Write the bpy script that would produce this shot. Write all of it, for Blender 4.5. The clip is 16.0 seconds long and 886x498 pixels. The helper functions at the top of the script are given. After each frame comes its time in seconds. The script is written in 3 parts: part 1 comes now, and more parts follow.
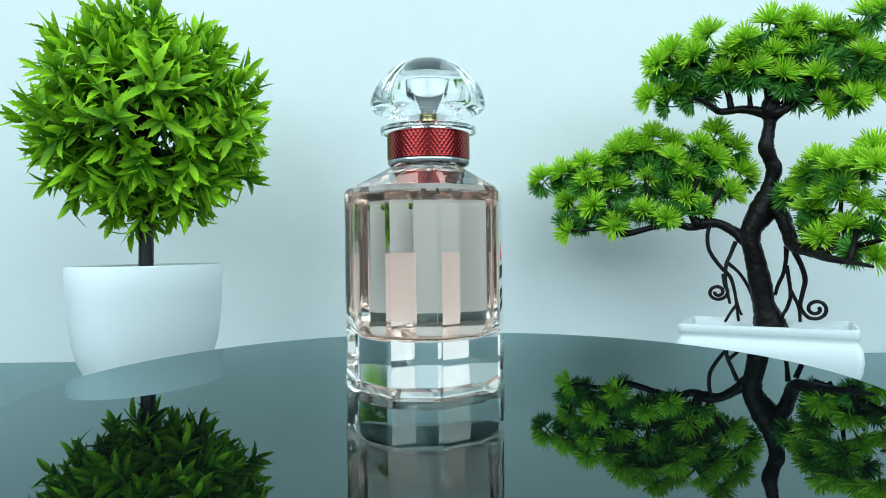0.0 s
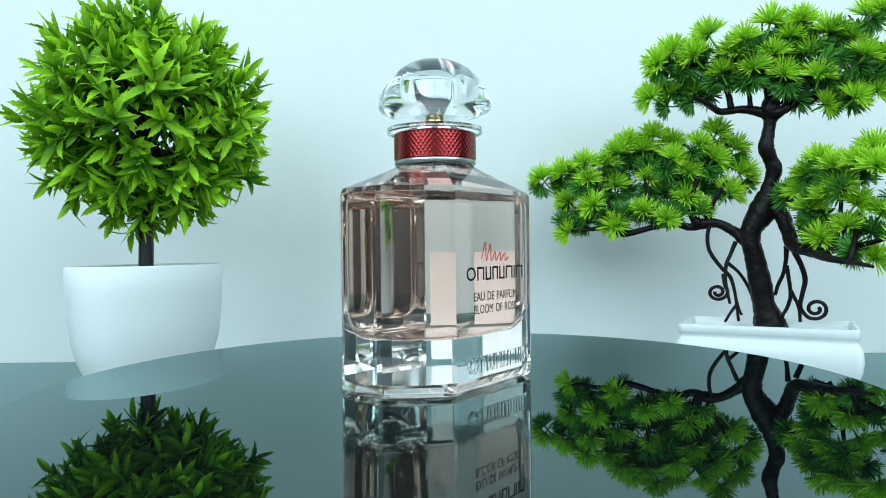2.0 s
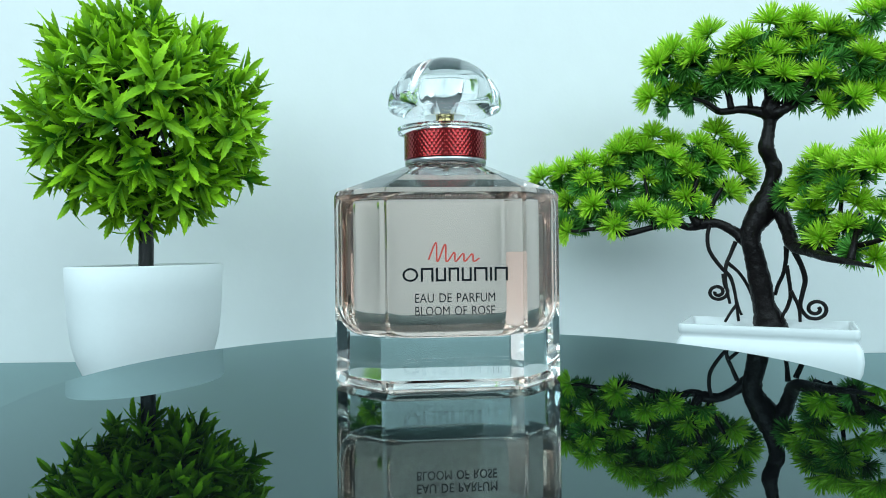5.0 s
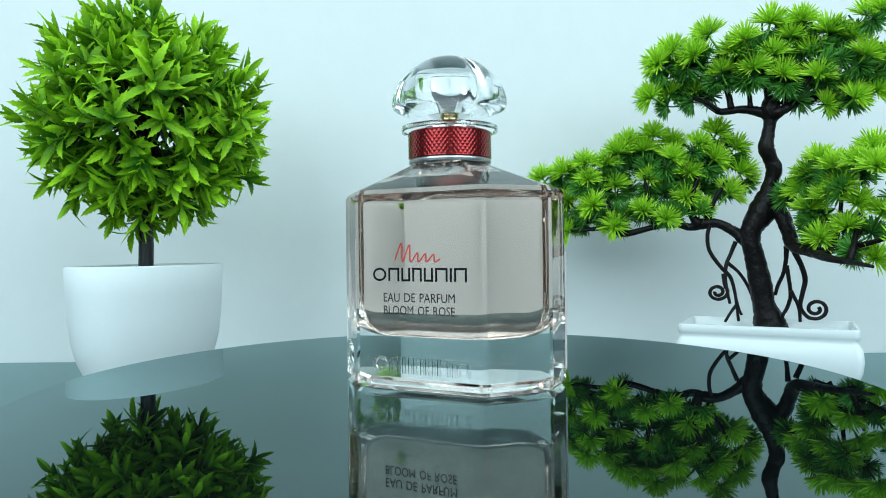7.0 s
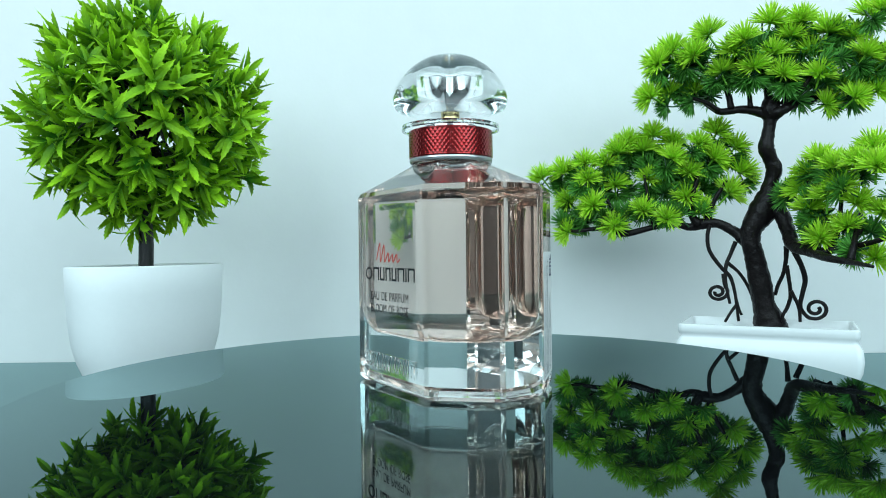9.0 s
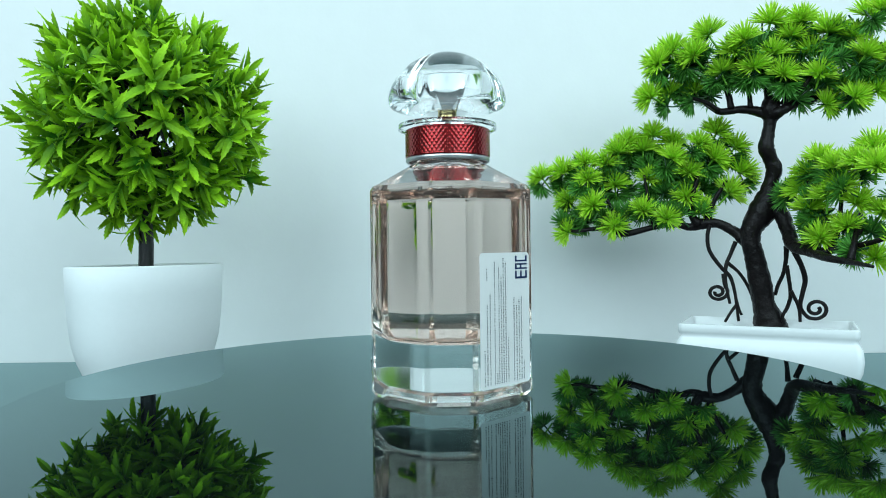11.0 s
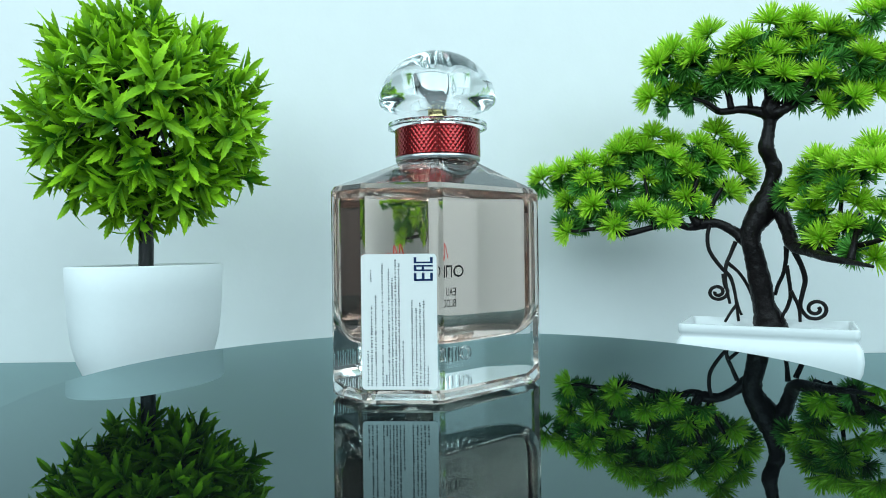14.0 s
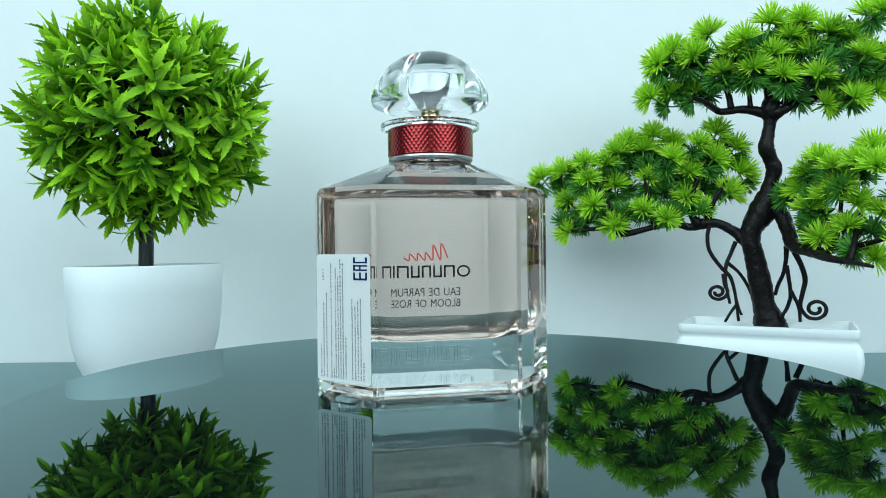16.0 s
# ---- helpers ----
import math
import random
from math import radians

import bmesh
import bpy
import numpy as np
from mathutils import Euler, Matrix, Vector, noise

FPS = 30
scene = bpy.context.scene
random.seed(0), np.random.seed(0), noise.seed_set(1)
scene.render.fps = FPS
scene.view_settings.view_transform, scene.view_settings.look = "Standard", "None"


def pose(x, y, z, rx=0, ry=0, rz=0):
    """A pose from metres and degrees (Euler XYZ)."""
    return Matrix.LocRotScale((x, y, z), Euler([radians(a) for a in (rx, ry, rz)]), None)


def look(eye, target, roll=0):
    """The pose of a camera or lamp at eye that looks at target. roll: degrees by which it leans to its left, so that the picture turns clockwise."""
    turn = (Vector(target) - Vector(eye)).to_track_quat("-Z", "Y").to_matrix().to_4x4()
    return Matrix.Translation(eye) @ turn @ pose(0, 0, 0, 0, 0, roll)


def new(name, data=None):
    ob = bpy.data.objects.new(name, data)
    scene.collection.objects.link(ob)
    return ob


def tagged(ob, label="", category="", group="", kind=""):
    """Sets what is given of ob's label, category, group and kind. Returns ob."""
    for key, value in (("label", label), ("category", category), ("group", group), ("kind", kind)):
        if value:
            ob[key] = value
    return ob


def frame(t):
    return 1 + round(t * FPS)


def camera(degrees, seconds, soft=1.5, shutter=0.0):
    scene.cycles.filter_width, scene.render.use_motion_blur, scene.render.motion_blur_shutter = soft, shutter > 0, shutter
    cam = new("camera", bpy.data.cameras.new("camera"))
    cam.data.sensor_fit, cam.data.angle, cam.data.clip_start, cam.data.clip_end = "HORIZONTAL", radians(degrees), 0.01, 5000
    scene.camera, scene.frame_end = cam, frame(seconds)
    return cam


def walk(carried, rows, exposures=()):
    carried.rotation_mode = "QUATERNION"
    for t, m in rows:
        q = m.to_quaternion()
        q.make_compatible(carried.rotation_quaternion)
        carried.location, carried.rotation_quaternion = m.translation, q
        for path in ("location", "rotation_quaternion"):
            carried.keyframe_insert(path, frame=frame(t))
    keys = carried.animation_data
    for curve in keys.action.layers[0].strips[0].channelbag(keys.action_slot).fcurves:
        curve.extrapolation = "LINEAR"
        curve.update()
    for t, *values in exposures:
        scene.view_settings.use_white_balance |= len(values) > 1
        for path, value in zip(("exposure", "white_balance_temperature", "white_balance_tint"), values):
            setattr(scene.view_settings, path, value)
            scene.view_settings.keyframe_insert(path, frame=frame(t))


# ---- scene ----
# Camera: held still before a turntable, level with the bottle.
FOV = 65.635
HEIGHT = 0.0518
cam = camera(FOV, 16.0, soft=0.95)
EYE = look((0, 0, HEIGHT), (0, 1, HEIGHT + -0.0027), -0.668)
walk(cam, [(0.0, EYE), (16.0, EYE)], exposures=[(0.0, -0.02), (1.0, 0.00), (2.0, 0.05), (3.5, 0.06), (4.2, 0.00), (6.5, 0.00), (7.5, -0.03), (8.3, 0.05), (9.2, 0.05), (11.3, -0.01), (12.5, 0.00), (13.0, -0.10), (13.5, -0.10), (14.2, 0.03), (14.8, 0.02), (16.0, -0.03)])

# Turntable: axis, platter radius, turning rate (degrees a second) and the time at which the bottle faces the camera.
AXIS = (-0.0018, 0.2730)
PLATTER_R = 0.158
PLATTER_AT = (0.0022, 0.2672)
RATE, FRONT_TIME = 15.698, 5.342
OFFSET = Vector((0.0036, 0.0040, 0))
TABLE_Z = -0.0539
PLATTER_Z = -0.001
WALL_Y = 0.66

# ---- light ----
world = bpy.data.worlds.new("world")
scene.world = world
world.use_nodes = True
world.node_tree.nodes["Background"].inputs[0].default_value = (0.55, 0.75, 0.85, 1)
world.node_tree.nodes["Background"].inputs[1].default_value = 0.10
scene.view_settings.exposure = 0.0
scene.cycles.max_bounces, scene.cycles.glossy_bounces, scene.cycles.transmission_bounces = 20, 16, 20


def softbox(name, eye, target, size, watts, colour):
    lamp = bpy.data.lights.new(name, "AREA")
    lamp.shape, lamp.size, lamp.size_y = "RECTANGLE", size, size
    lamp.energy, lamp.color = watts, colour
    ob = new(name, lamp)
    ob.matrix_world = look(eye, target)
    return ob


COOL = (0.69, 0.925, 1.0)
softbox("lamp_key", (-0.84, -0.55, 0.90), (-0.34, 0.55, -0.04), 1.4, 23.2, COOL)
softbox("lamp_fill", (0.84, -0.55, 0.90), (0.32, 0.55, -0.04), 1.4, 22.6, COOL)


# ---- materials ----
def material(name, colour, rough=0.5, metal=0.0, vary=0.08, scale=40.0, bump=0.0, bump_scale=300.0, spec=0.5, coat=0.0, detail=4.0, per_object=0.0):
    """A surface with two scales of variation in colour and a fine relief."""
    m = bpy.data.materials.new(name)
    m.use_nodes = True
    nt = m.node_tree
    b = nt.nodes["Principled BSDF"]
    b.inputs["Roughness"].default_value, b.inputs["Metallic"].default_value = rough, metal
    b.inputs["Specular IOR Level"].default_value, b.inputs["Coat Weight"].default_value = spec, coat
    tc = nt.nodes.new("ShaderNodeTexCoord")
    n1, n2 = nt.nodes.new("ShaderNodeTexNoise"), nt.nodes.new("ShaderNodeTexNoise")
    n1.inputs["Scale"].default_value, n1.inputs["Detail"].default_value = scale, detail
    n2.inputs["Scale"].default_value, n2.inputs["Detail"].default_value = scale * 9, 2
    for n in (n1, n2):
        nt.links.new(tc.outputs["Object"], n.inputs["Vector"])
    add = nt.nodes.new("ShaderNodeMath")
    add.operation = "ADD"
    nt.links.new(n1.outputs[0], add.inputs[0])
    nt.links.new(n2.outputs[0], add.inputs[1])
    rng = nt.nodes.new("ShaderNodeMapRange")
    rng.inputs["From Min"].default_value, rng.inputs["From Max"].default_value = 0.6, 1.4
    rng.inputs["To Min"].default_value, rng.inputs["To Max"].default_value = 1 - vary, 1 + vary
    nt.links.new(add.outputs[0], rng.inputs["Value"])
    hsv = nt.nodes.new("ShaderNodeHueSaturation")
    hsv.inputs["Color"].default_value = (*colour, 1)
    if per_object:
        info = nt.nodes.new("ShaderNodeObjectInfo")
        r2 = nt.nodes.new("ShaderNodeMapRange")
        r2.inputs["To Min"].default_value, r2.inputs["To Max"].default_value = 1 - per_object, 1 + per_object
        nt.links.new(info.outputs["Random"], r2.inputs["Value"])
        mul = nt.nodes.new("ShaderNodeMath")
        mul.operation = "MULTIPLY"
        nt.links.new(rng.outputs[0], mul.inputs[0])
        nt.links.new(r2.outputs[0], mul.inputs[1])
        nt.links.new(mul.outputs[0], hsv.inputs["Value"])
    else:
        nt.links.new(rng.outputs[0], hsv.inputs["Value"])
    nt.links.new(hsv.outputs[0], b.inputs["Base Color"])
    if bump:
        n3, bp = nt.nodes.new("ShaderNodeTexNoise"), nt.nodes.new("ShaderNodeBump")
        n3.inputs["Scale"].default_value, n3.inputs["Detail"].default_value = bump_scale, 5
        bp.inputs["Strength"].default_value, bp.inputs["Distance"].default_value = bump, 0.002
        nt.links.new(tc.outputs["Object"], n3.inputs["Vector"])
        nt.links.new(n3.outputs[0], bp.inputs["Height"])
        nt.links.new(bp.outputs[0], b.inputs["Normal"])
    return m


def leaf_material(name, deep, bright, rough=0.35, shine=0.4):
    """Plastic foliage: base to tip from deep to bright green (vertex layer 'tip'), some light passes through."""
    m = material(name, bright, rough, vary=0.18, scale=60, spec=shine)
    nt = m.node_tree
    b = nt.nodes["Principled BSDF"]
    hsv = next(n for n in nt.nodes if n.type == "HUE_SAT")
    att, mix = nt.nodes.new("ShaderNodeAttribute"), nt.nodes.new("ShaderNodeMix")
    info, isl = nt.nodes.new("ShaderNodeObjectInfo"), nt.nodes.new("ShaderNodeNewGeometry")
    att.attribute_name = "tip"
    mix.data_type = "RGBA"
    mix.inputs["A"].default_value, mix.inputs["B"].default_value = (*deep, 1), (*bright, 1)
    s1 = nt.nodes.new("ShaderNodeMath")
    s1.operation = "MULTIPLY_ADD"
    s1.inputs[1].default_value, s1.inputs[2].default_value = 0.5, -0.25
    nt.links.new(isl.outputs["Random Per Island"], s1.inputs[0])
    s2 = nt.nodes.new("ShaderNodeMath")
    s2.operation = "ADD"
    s2.use_clamp = True
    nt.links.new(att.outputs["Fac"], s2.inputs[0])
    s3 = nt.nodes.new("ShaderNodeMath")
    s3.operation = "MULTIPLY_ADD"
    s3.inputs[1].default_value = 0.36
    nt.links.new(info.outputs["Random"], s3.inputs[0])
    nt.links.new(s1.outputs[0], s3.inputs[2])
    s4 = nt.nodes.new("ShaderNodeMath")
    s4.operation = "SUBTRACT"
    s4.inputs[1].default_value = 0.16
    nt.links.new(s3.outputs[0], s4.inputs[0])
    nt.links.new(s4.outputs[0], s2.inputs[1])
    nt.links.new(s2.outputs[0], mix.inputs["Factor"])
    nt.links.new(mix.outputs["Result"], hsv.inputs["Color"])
    out = next(n for n in nt.nodes if n.type == "OUTPUT_MATERIAL")
    tr, ms = nt.nodes.new("ShaderNodeBsdfTranslucent"), nt.nodes.new("ShaderNodeMixShader")
    ms.inputs[0].default_value = 0.15
    nt.links.new(hsv.outputs[0], tr.inputs["Color"])
    nt.links.new(b.outputs[0], ms.inputs[1])
    nt.links.new(tr.outputs[0], ms.inputs[2])
    nt.links.new(ms.outputs[0], out.inputs["Surface"])
    return m


def glass(name, colour, ior, rough=0.0):
    m = bpy.data.materials.new(name)
    m.use_nodes = True
    nt = m.node_tree
    nt.nodes.remove(nt.nodes["Principled BSDF"])
    g = nt.nodes.new("ShaderNodeBsdfGlass")
    g.inputs["Color"].default_value, g.inputs["IOR"].default_value, g.inputs["Roughness"].default_value = (*colour, 1), ior, rough
    nt.links.new(g.outputs[0], nt.nodes["Material Output"].inputs["Surface"])
    return m


M_WALL = material("white_wall_paint", (0.80, 0.81, 0.81), 0.6, vary=0.015, scale=6, bump=0.05, bump_scale=250)


def black_gloss(name, ior, rough):
    """Black acrylic: a black body under a faintly teal mirror coat."""
    m = material(name, (0.003, 0.0035, 0.004), 0.5, vary=0.2, scale=20, spec=0.0)
    nt = m.node_tree
    out, b = nt.nodes["Material Output"], nt.nodes["Principled BSDF"]
    g, f, mix = nt.nodes.new("ShaderNodeBsdfGlossy"), nt.nodes.new("ShaderNodeFresnel"), nt.nodes.new("ShaderNodeMixShader")
    g.inputs["Color"].default_value, g.inputs["Roughness"].default_value, f.inputs["IOR"].default_value = (0.74, 0.99, 1.0, 1), rough, ior
    nt.links.new(f.outputs[0], mix.inputs[0])
    nt.links.new(b.outputs[0], mix.inputs[1])
    nt.links.new(g.outputs[0], mix.inputs[2])
    nt.links.new(mix.outputs[0], out.inputs["Surface"])
    return m


M_TABLE = black_gloss("dark_table_gloss", 1.9, 0.05)
M_BLACK = black_gloss("black_acrylic", 1.52, 0.01)
M_POT = material("white_glazed_ceramic", (0.80, 0.82, 0.83), 0.5, spec=0.25, vary=0.012, scale=30)
M_TRAY = material("white_plastic", (0.80, 0.82, 0.83), 0.22, vary=0.012, scale=30)
M_BARK = material("dark_brown_plastic_bark", (0.008, 0.0055, 0.006), 0.4, vary=0.6, scale=90, bump=0.6, bump_scale=220, spec=0.2)
M_STEM = material("black_stem_plastic", (0.010, 0.010, 0.011), 0.4, vary=0.3, scale=120, bump=0.3, bump_scale=400)
M_SOIL = material("dark_planting_foam", (0.03, 0.028, 0.024), 0.9, vary=0.4, scale=200, bump=0.6, bump_scale=500)
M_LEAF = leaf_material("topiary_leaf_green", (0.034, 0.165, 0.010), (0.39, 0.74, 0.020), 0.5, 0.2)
M_NEEDLE = leaf_material("pine_needle_green", (0.16, 0.44, 0.03), (0.48, 0.80, 0.05))
# darker plastic green, with the shade inside and under the pads put into it
M_NEEDLE_DARK_SHADE = leaf_material("dark_shaded_pine_needle_green", (0.014, 0.085, 0.026), (0.105, 0.35, 0.05))
M_GLASS = glass("clear_glass", (0.985, 0.995, 0.995), 1.5, 0.004)
M_BASE = glass("moulded_glass_base", (0.985, 0.995, 0.995), 1.5, 0.10)
M_CLEAR = glass("stopper_glass", (0.985, 0.995, 0.995), 1.5)
M_CAVITY = glass("glass_inner_wall", (1, 1, 1), 0.667)
M_LIQUID = glass("pale_pink_perfume", (0.925, 0.828, 0.785), 0.905)
M_MENISCUS = glass("perfume_surface", (0.96, 0.94, 0.935), 1.36)
M_RED = material("red_anodised_metal", (0.34, 0.020, 0.022), 0.22, 0.95, vary=0.1, scale=300, coat=0.5)
M_SILVER = material("polished_silver_metal", (0.80, 0.80, 0.80), 0.08, 1.0, vary=0.03, scale=100)
M_SATIN = material("satin_silver_metal", (0.55, 0.56, 0.57), 0.34, 1.0, vary=0.03, scale=100)
M_GOLD = material("brushed_gold_metal", (0.78, 0.62, 0.32), 0.22, 1.0, vary=0.05, scale=200)
M_INK = material("black_ink", (0.004, 0.005, 0.008), 0.5, spec=0.12, vary=0.1, scale=300)
M_REDINK = material("coral_red_ink", (0.62, 0.07, 0.05), 0.5, spec=0.12, vary=0.08, scale=300)
M_PAPER = material("white_paper", (0.93, 0.93, 0.92), 0.55, vary=0.02, scale=200, bump=0.05, bump_scale=900)
nt = M_PAPER.node_tree
sheet, glow = nt.nodes.new("ShaderNodeMixShader"), nt.nodes.new("ShaderNodeBsdfTranslucent")
sheet.inputs[0].default_value, glow.inputs["Color"].default_value = 0.22, (0.96, 0.96, 0.96, 1)
nt.links.new(nt.nodes["Principled BSDF"].outputs[0], sheet.inputs[1])
nt.links.new(glow.outputs[0], sheet.inputs[2])
nt.links.new(sheet.outputs[0], nt.nodes["Material Output"].inputs["Surface"])
# the perfume's pink dimming of the label's back, put into this colour
M_LABEL_TINT = material("perfume_tinted_label_back", (0.66, 0.575, 0.555), 0.6, vary=0.03, scale=200)
M_BLUEINK = material("dark_blue_ink", (0.012, 0.03, 0.10), 0.5, spec=0.12, vary=0.1, scale=300)
M_GREYINK = material("grey_print", (0.085, 0.09, 0.105), 0.5, spec=0.12, vary=0.3, scale=400)
# unseen surround: how dim each side looks is put into these greys
M_SURROUND_DARK = material("dark_surround_grey", (0.13, 0.133, 0.136), 0.8, vary=0.05, scale=4)
M_SURROUND_PALE = material("pale_surround_grey", (0.52, 0.53, 0.53), 0.8, vary=0.05, scale=4)
M_SURROUND_MID = material("mid_surround_grey", (0.42, 0.425, 0.43), 0.8, vary=0.05, scale=4)


# ---- building helpers ----
def mesh_of(name, bm, mats, smooth=False):
    me = bpy.data.meshes.new(name)
    bmesh.ops.recalc_face_normals(bm, faces=bm.faces) if not bm.loops.layers.uv.get("keep") else None
    bm.to_mesh(me)
    bm.free()
    for m in mats if isinstance(mats, (list, tuple)) else [mats]:
        me.materials.append(m)
    if smooth:
        me.shade_smooth()
    return me


def part(name, bm, mats, parent=None, label="", smooth=False, m=None):
    ob = new(name, mesh_of(name, bm, mats, smooth) if isinstance(bm, bmesh.types.BMesh) else bm)
    if parent:
        ob.parent = parent
    if m is not None:
        ob.matrix_basis = m
    return tagged(ob, label) if label else ob


def thing(name, at, label, category, group=""):
    ob = new(name)
    ob.empty_display_size = 0.02
    ob.matrix_basis = at
    return tagged(ob, label, category, group)


def box(bm, lo, hi):
    c = [(a + b) / 2 for a, b in zip(lo, hi)]
    s = [b - a for a, b in zip(lo, hi)]
    return bmesh.ops.create_cube(bm, size=1, matrix=Matrix.Translation(c) @ Matrix.Diagonal((*s, 1)))


def bevelled(bm, width, segments=2, angle=30):
    edges = [e for e in bm.edges if len(e.link_faces) == 2 and e.calc_face_angle(0) > radians(angle)]
    bmesh.ops.bevel(bm, geom=edges, offset=width, segments=segments, profile=0.6, affect="EDGES")
    return bm


def lathe(bm, profile, seg=64, shape=lambda a, z: 1.0):
    """Turns a list of (radius, height) about z; a radius of 0 closes the end."""
    rings = []
    for r, z in profile:
        if r == 0:
            rings.append([bm.verts.new((0, 0, z))])
        else:
            rings.append([bm.verts.new((r * shape(2 * math.pi * i / seg, z) * math.cos(2 * math.pi * i / seg), r * shape(2 * math.pi * i / seg, z) * math.sin(2 * math.pi * i / seg), z)) for i in range(seg)])
    for a, b in zip(rings, rings[1:]):
        for i in range(seg):
            j = (i + 1) % seg
            quad = [a[i % len(a)], a[j % len(a)], b[j % len(b)], b[i % len(b)]]
            quad = list(dict.fromkeys(quad))
            if len(quad) > 2:
                bm.faces.new(quad)
    return bm


def loft(bm, rings, cap_start=True, cap_end=True):
    rows = [[bm.verts.new(p) for p in ring] for ring in rings]
    n = len(rows[0])
    faces = []
    for a, b in zip(rows, rows[1:]):
        for i in range(n):
            faces.append(bm.faces.new((a[i], a[(i + 1) % n], b[(i + 1) % n], b[i])))
    if cap_start:
        faces.append(bm.faces.new(rows[0][::-1]))
    if cap_end:
        faces.append(bm.faces.new(rows[-1]))
    return faces


def smooth_path(points, steps=5):
    """A smooth line through (x, y, z, radius) points."""
    p = [np.array(q, float) for q in points]
    p = [2 * p[0] - p[1], *p, 2 * p[-1] - p[-2]]
    out = []
    for i in range(1, len(p) - 2):
        for k in range(steps):
            t = k / steps
            out.append(0.5 * (2 * p[i] + (p[i + 1] - p[i - 1]) * t + (2 * p[i - 1] - 5 * p[i] + 4 * p[i + 1] - p[i + 2]) * t * t + (3 * p[i] - p[i - 1] - 3 * p[i + 1] + p[i + 2]) * t ** 3))
    out.append(p[-2])
    return out


def tube(bm, points, seg=10, steps=5, rough=0.0):
    """A tapered, bent limb through (x, y, z, radius) points."""
    path = smooth_path(points, steps)
    rings, side = [], Vector((0.3, 1, 0.1))
    for i, q in enumerate(path):
        way = Vector((path[min(i + 1, len(path) - 1)] - path[max(i - 1, 0)])[:3]).normalized()
        side = (side - way * side.dot(way)).normalized()
        up = way.cross(side)
        ring = []
        for k in range(seg):
            a = 2 * math.pi * k / seg
            r = max(q[3], 0.0003) * (1 + rough * noise.noise(Vector((math.cos(a) * 2, math.sin(a) * 2, i * 0.7))))
            ring.append(Vector(q[:3]) + side * (math.cos(a) * r) + up * (math.sin(a) * r))
        rings.append(ring)
    loft(bm, rings)
    return bm


# ---- the room ----
def slab(name, lo, hi, mat, label):
    bm = bmesh.new()
    box(bm, lo, hi)
    ob = part(name, bm, mat)
    return tagged(ob, label, name.split("_")[0], kind="structure")


FLOOR_Z, CEIL_Z = TABLE_Z - 0.75, TABLE_Z + 1.9
slab("wall_north", (-1.7, WALL_Y, FLOOR_Z), (1.7, WALL_Y + 0.1, CEIL_Z), M_WALL, "plain white painted wall behind the table")
# the rest is out of view, added to shape fill and glass reflections
slab("wall_south", (-1.7, -1.5, FLOOR_Z), (1.7, -1.4, CEIL_Z), M_SURROUND_PALE, "added light grey wall out of view")
slab("wall_west", (-1.8, -1.5, FLOOR_Z), (-1.7, WALL_Y + 0.1, CEIL_Z), M_SURROUND_DARK, "added dark grey side wall out of view")
slab("wall_east", (1.7, -1.5, FLOOR_Z), (1.8, WALL_Y + 0.1, CEIL_Z), M_SURROUND_DARK, "added dark grey side wall out of view")
slab("floor", (-1.8, -1.5, FLOOR_Z - 0.1), (1.8, WALL_Y + 0.1, FLOOR_Z), M_SURROUND_DARK, "added dark grey floor out of view")
slab("ceiling", (-1.8, -1.5, CEIL_Z), (1.8, WALL_Y + 0.1, CEIL_Z + 0.1), M_SURROUND_MID, "added grey ceiling out of view")


def build_table():
    t = thing("table", pose(0, 0, TABLE_Z), "dark glossy table standing against the white wall", "table")
    bm = bmesh.new()
    box(bm, (-0.9, -0.10, -0.025), (0.9, WALL_Y - 0.002, 0))
    part("tabletop", bevelled(bm, 0.002), M_TABLE, t, "dark glossy tabletop")
    for x in (-0.84, 0.84):
        for y in (-0.05, WALL_Y - 0.06):
            bm = bmesh.new()
            box(bm, (x - 0.025, y - 0.025, -0.75), (x + 0.025, y + 0.025, -0.025))
            part("leg", bevelled(bm, 0.002), M_TABLE, t)
    return t


def build_turntable():
    t = thing("turntable", pose(*PLATTER_AT, TABLE_Z), "round black glossy turntable on the dark table", "turntable")
    h = PLATTER_Z - TABLE_Z
    bm = bmesh.new()
    lathe(bm, [(0, 0), (0.098, 0), (0.1, 0.002), (0.1, h - 0.014), (0.098, h - 0.0105), (0, h - 0.0105)], 96)
    part("base", bm, M_TABLE, t, "black drum base", smooth=True)
    bm = bmesh.new()
    R = PLATTER_R
    lathe(bm, [(0, -0.010), (R - 0.0012, -0.010), (R, -0.0088), (R, -0.0012), (R - 0.0004, -0.0004), (R - 0.0012, 0)], 256)
    top = [v for v in bm.verts if abs(v.co.z) < 1e-7]
    top.sort(key=lambda v: math.atan2(v.co.y, v.co.x))
    bm.faces.new(top)
    return t, part("platter", bm, M_BLACK, t, "mirror-like black acrylic platter", m=pose(0, 0, h))


# ---- the perfume bottle ----
HALF_W, HALF_A, HALF_B, HALF_D = 0.0442, 0.0262, 0.0090, 0.0282 * 1.01
SHOULDER = 0.0711 + 0.0021
CREASE = 56.0


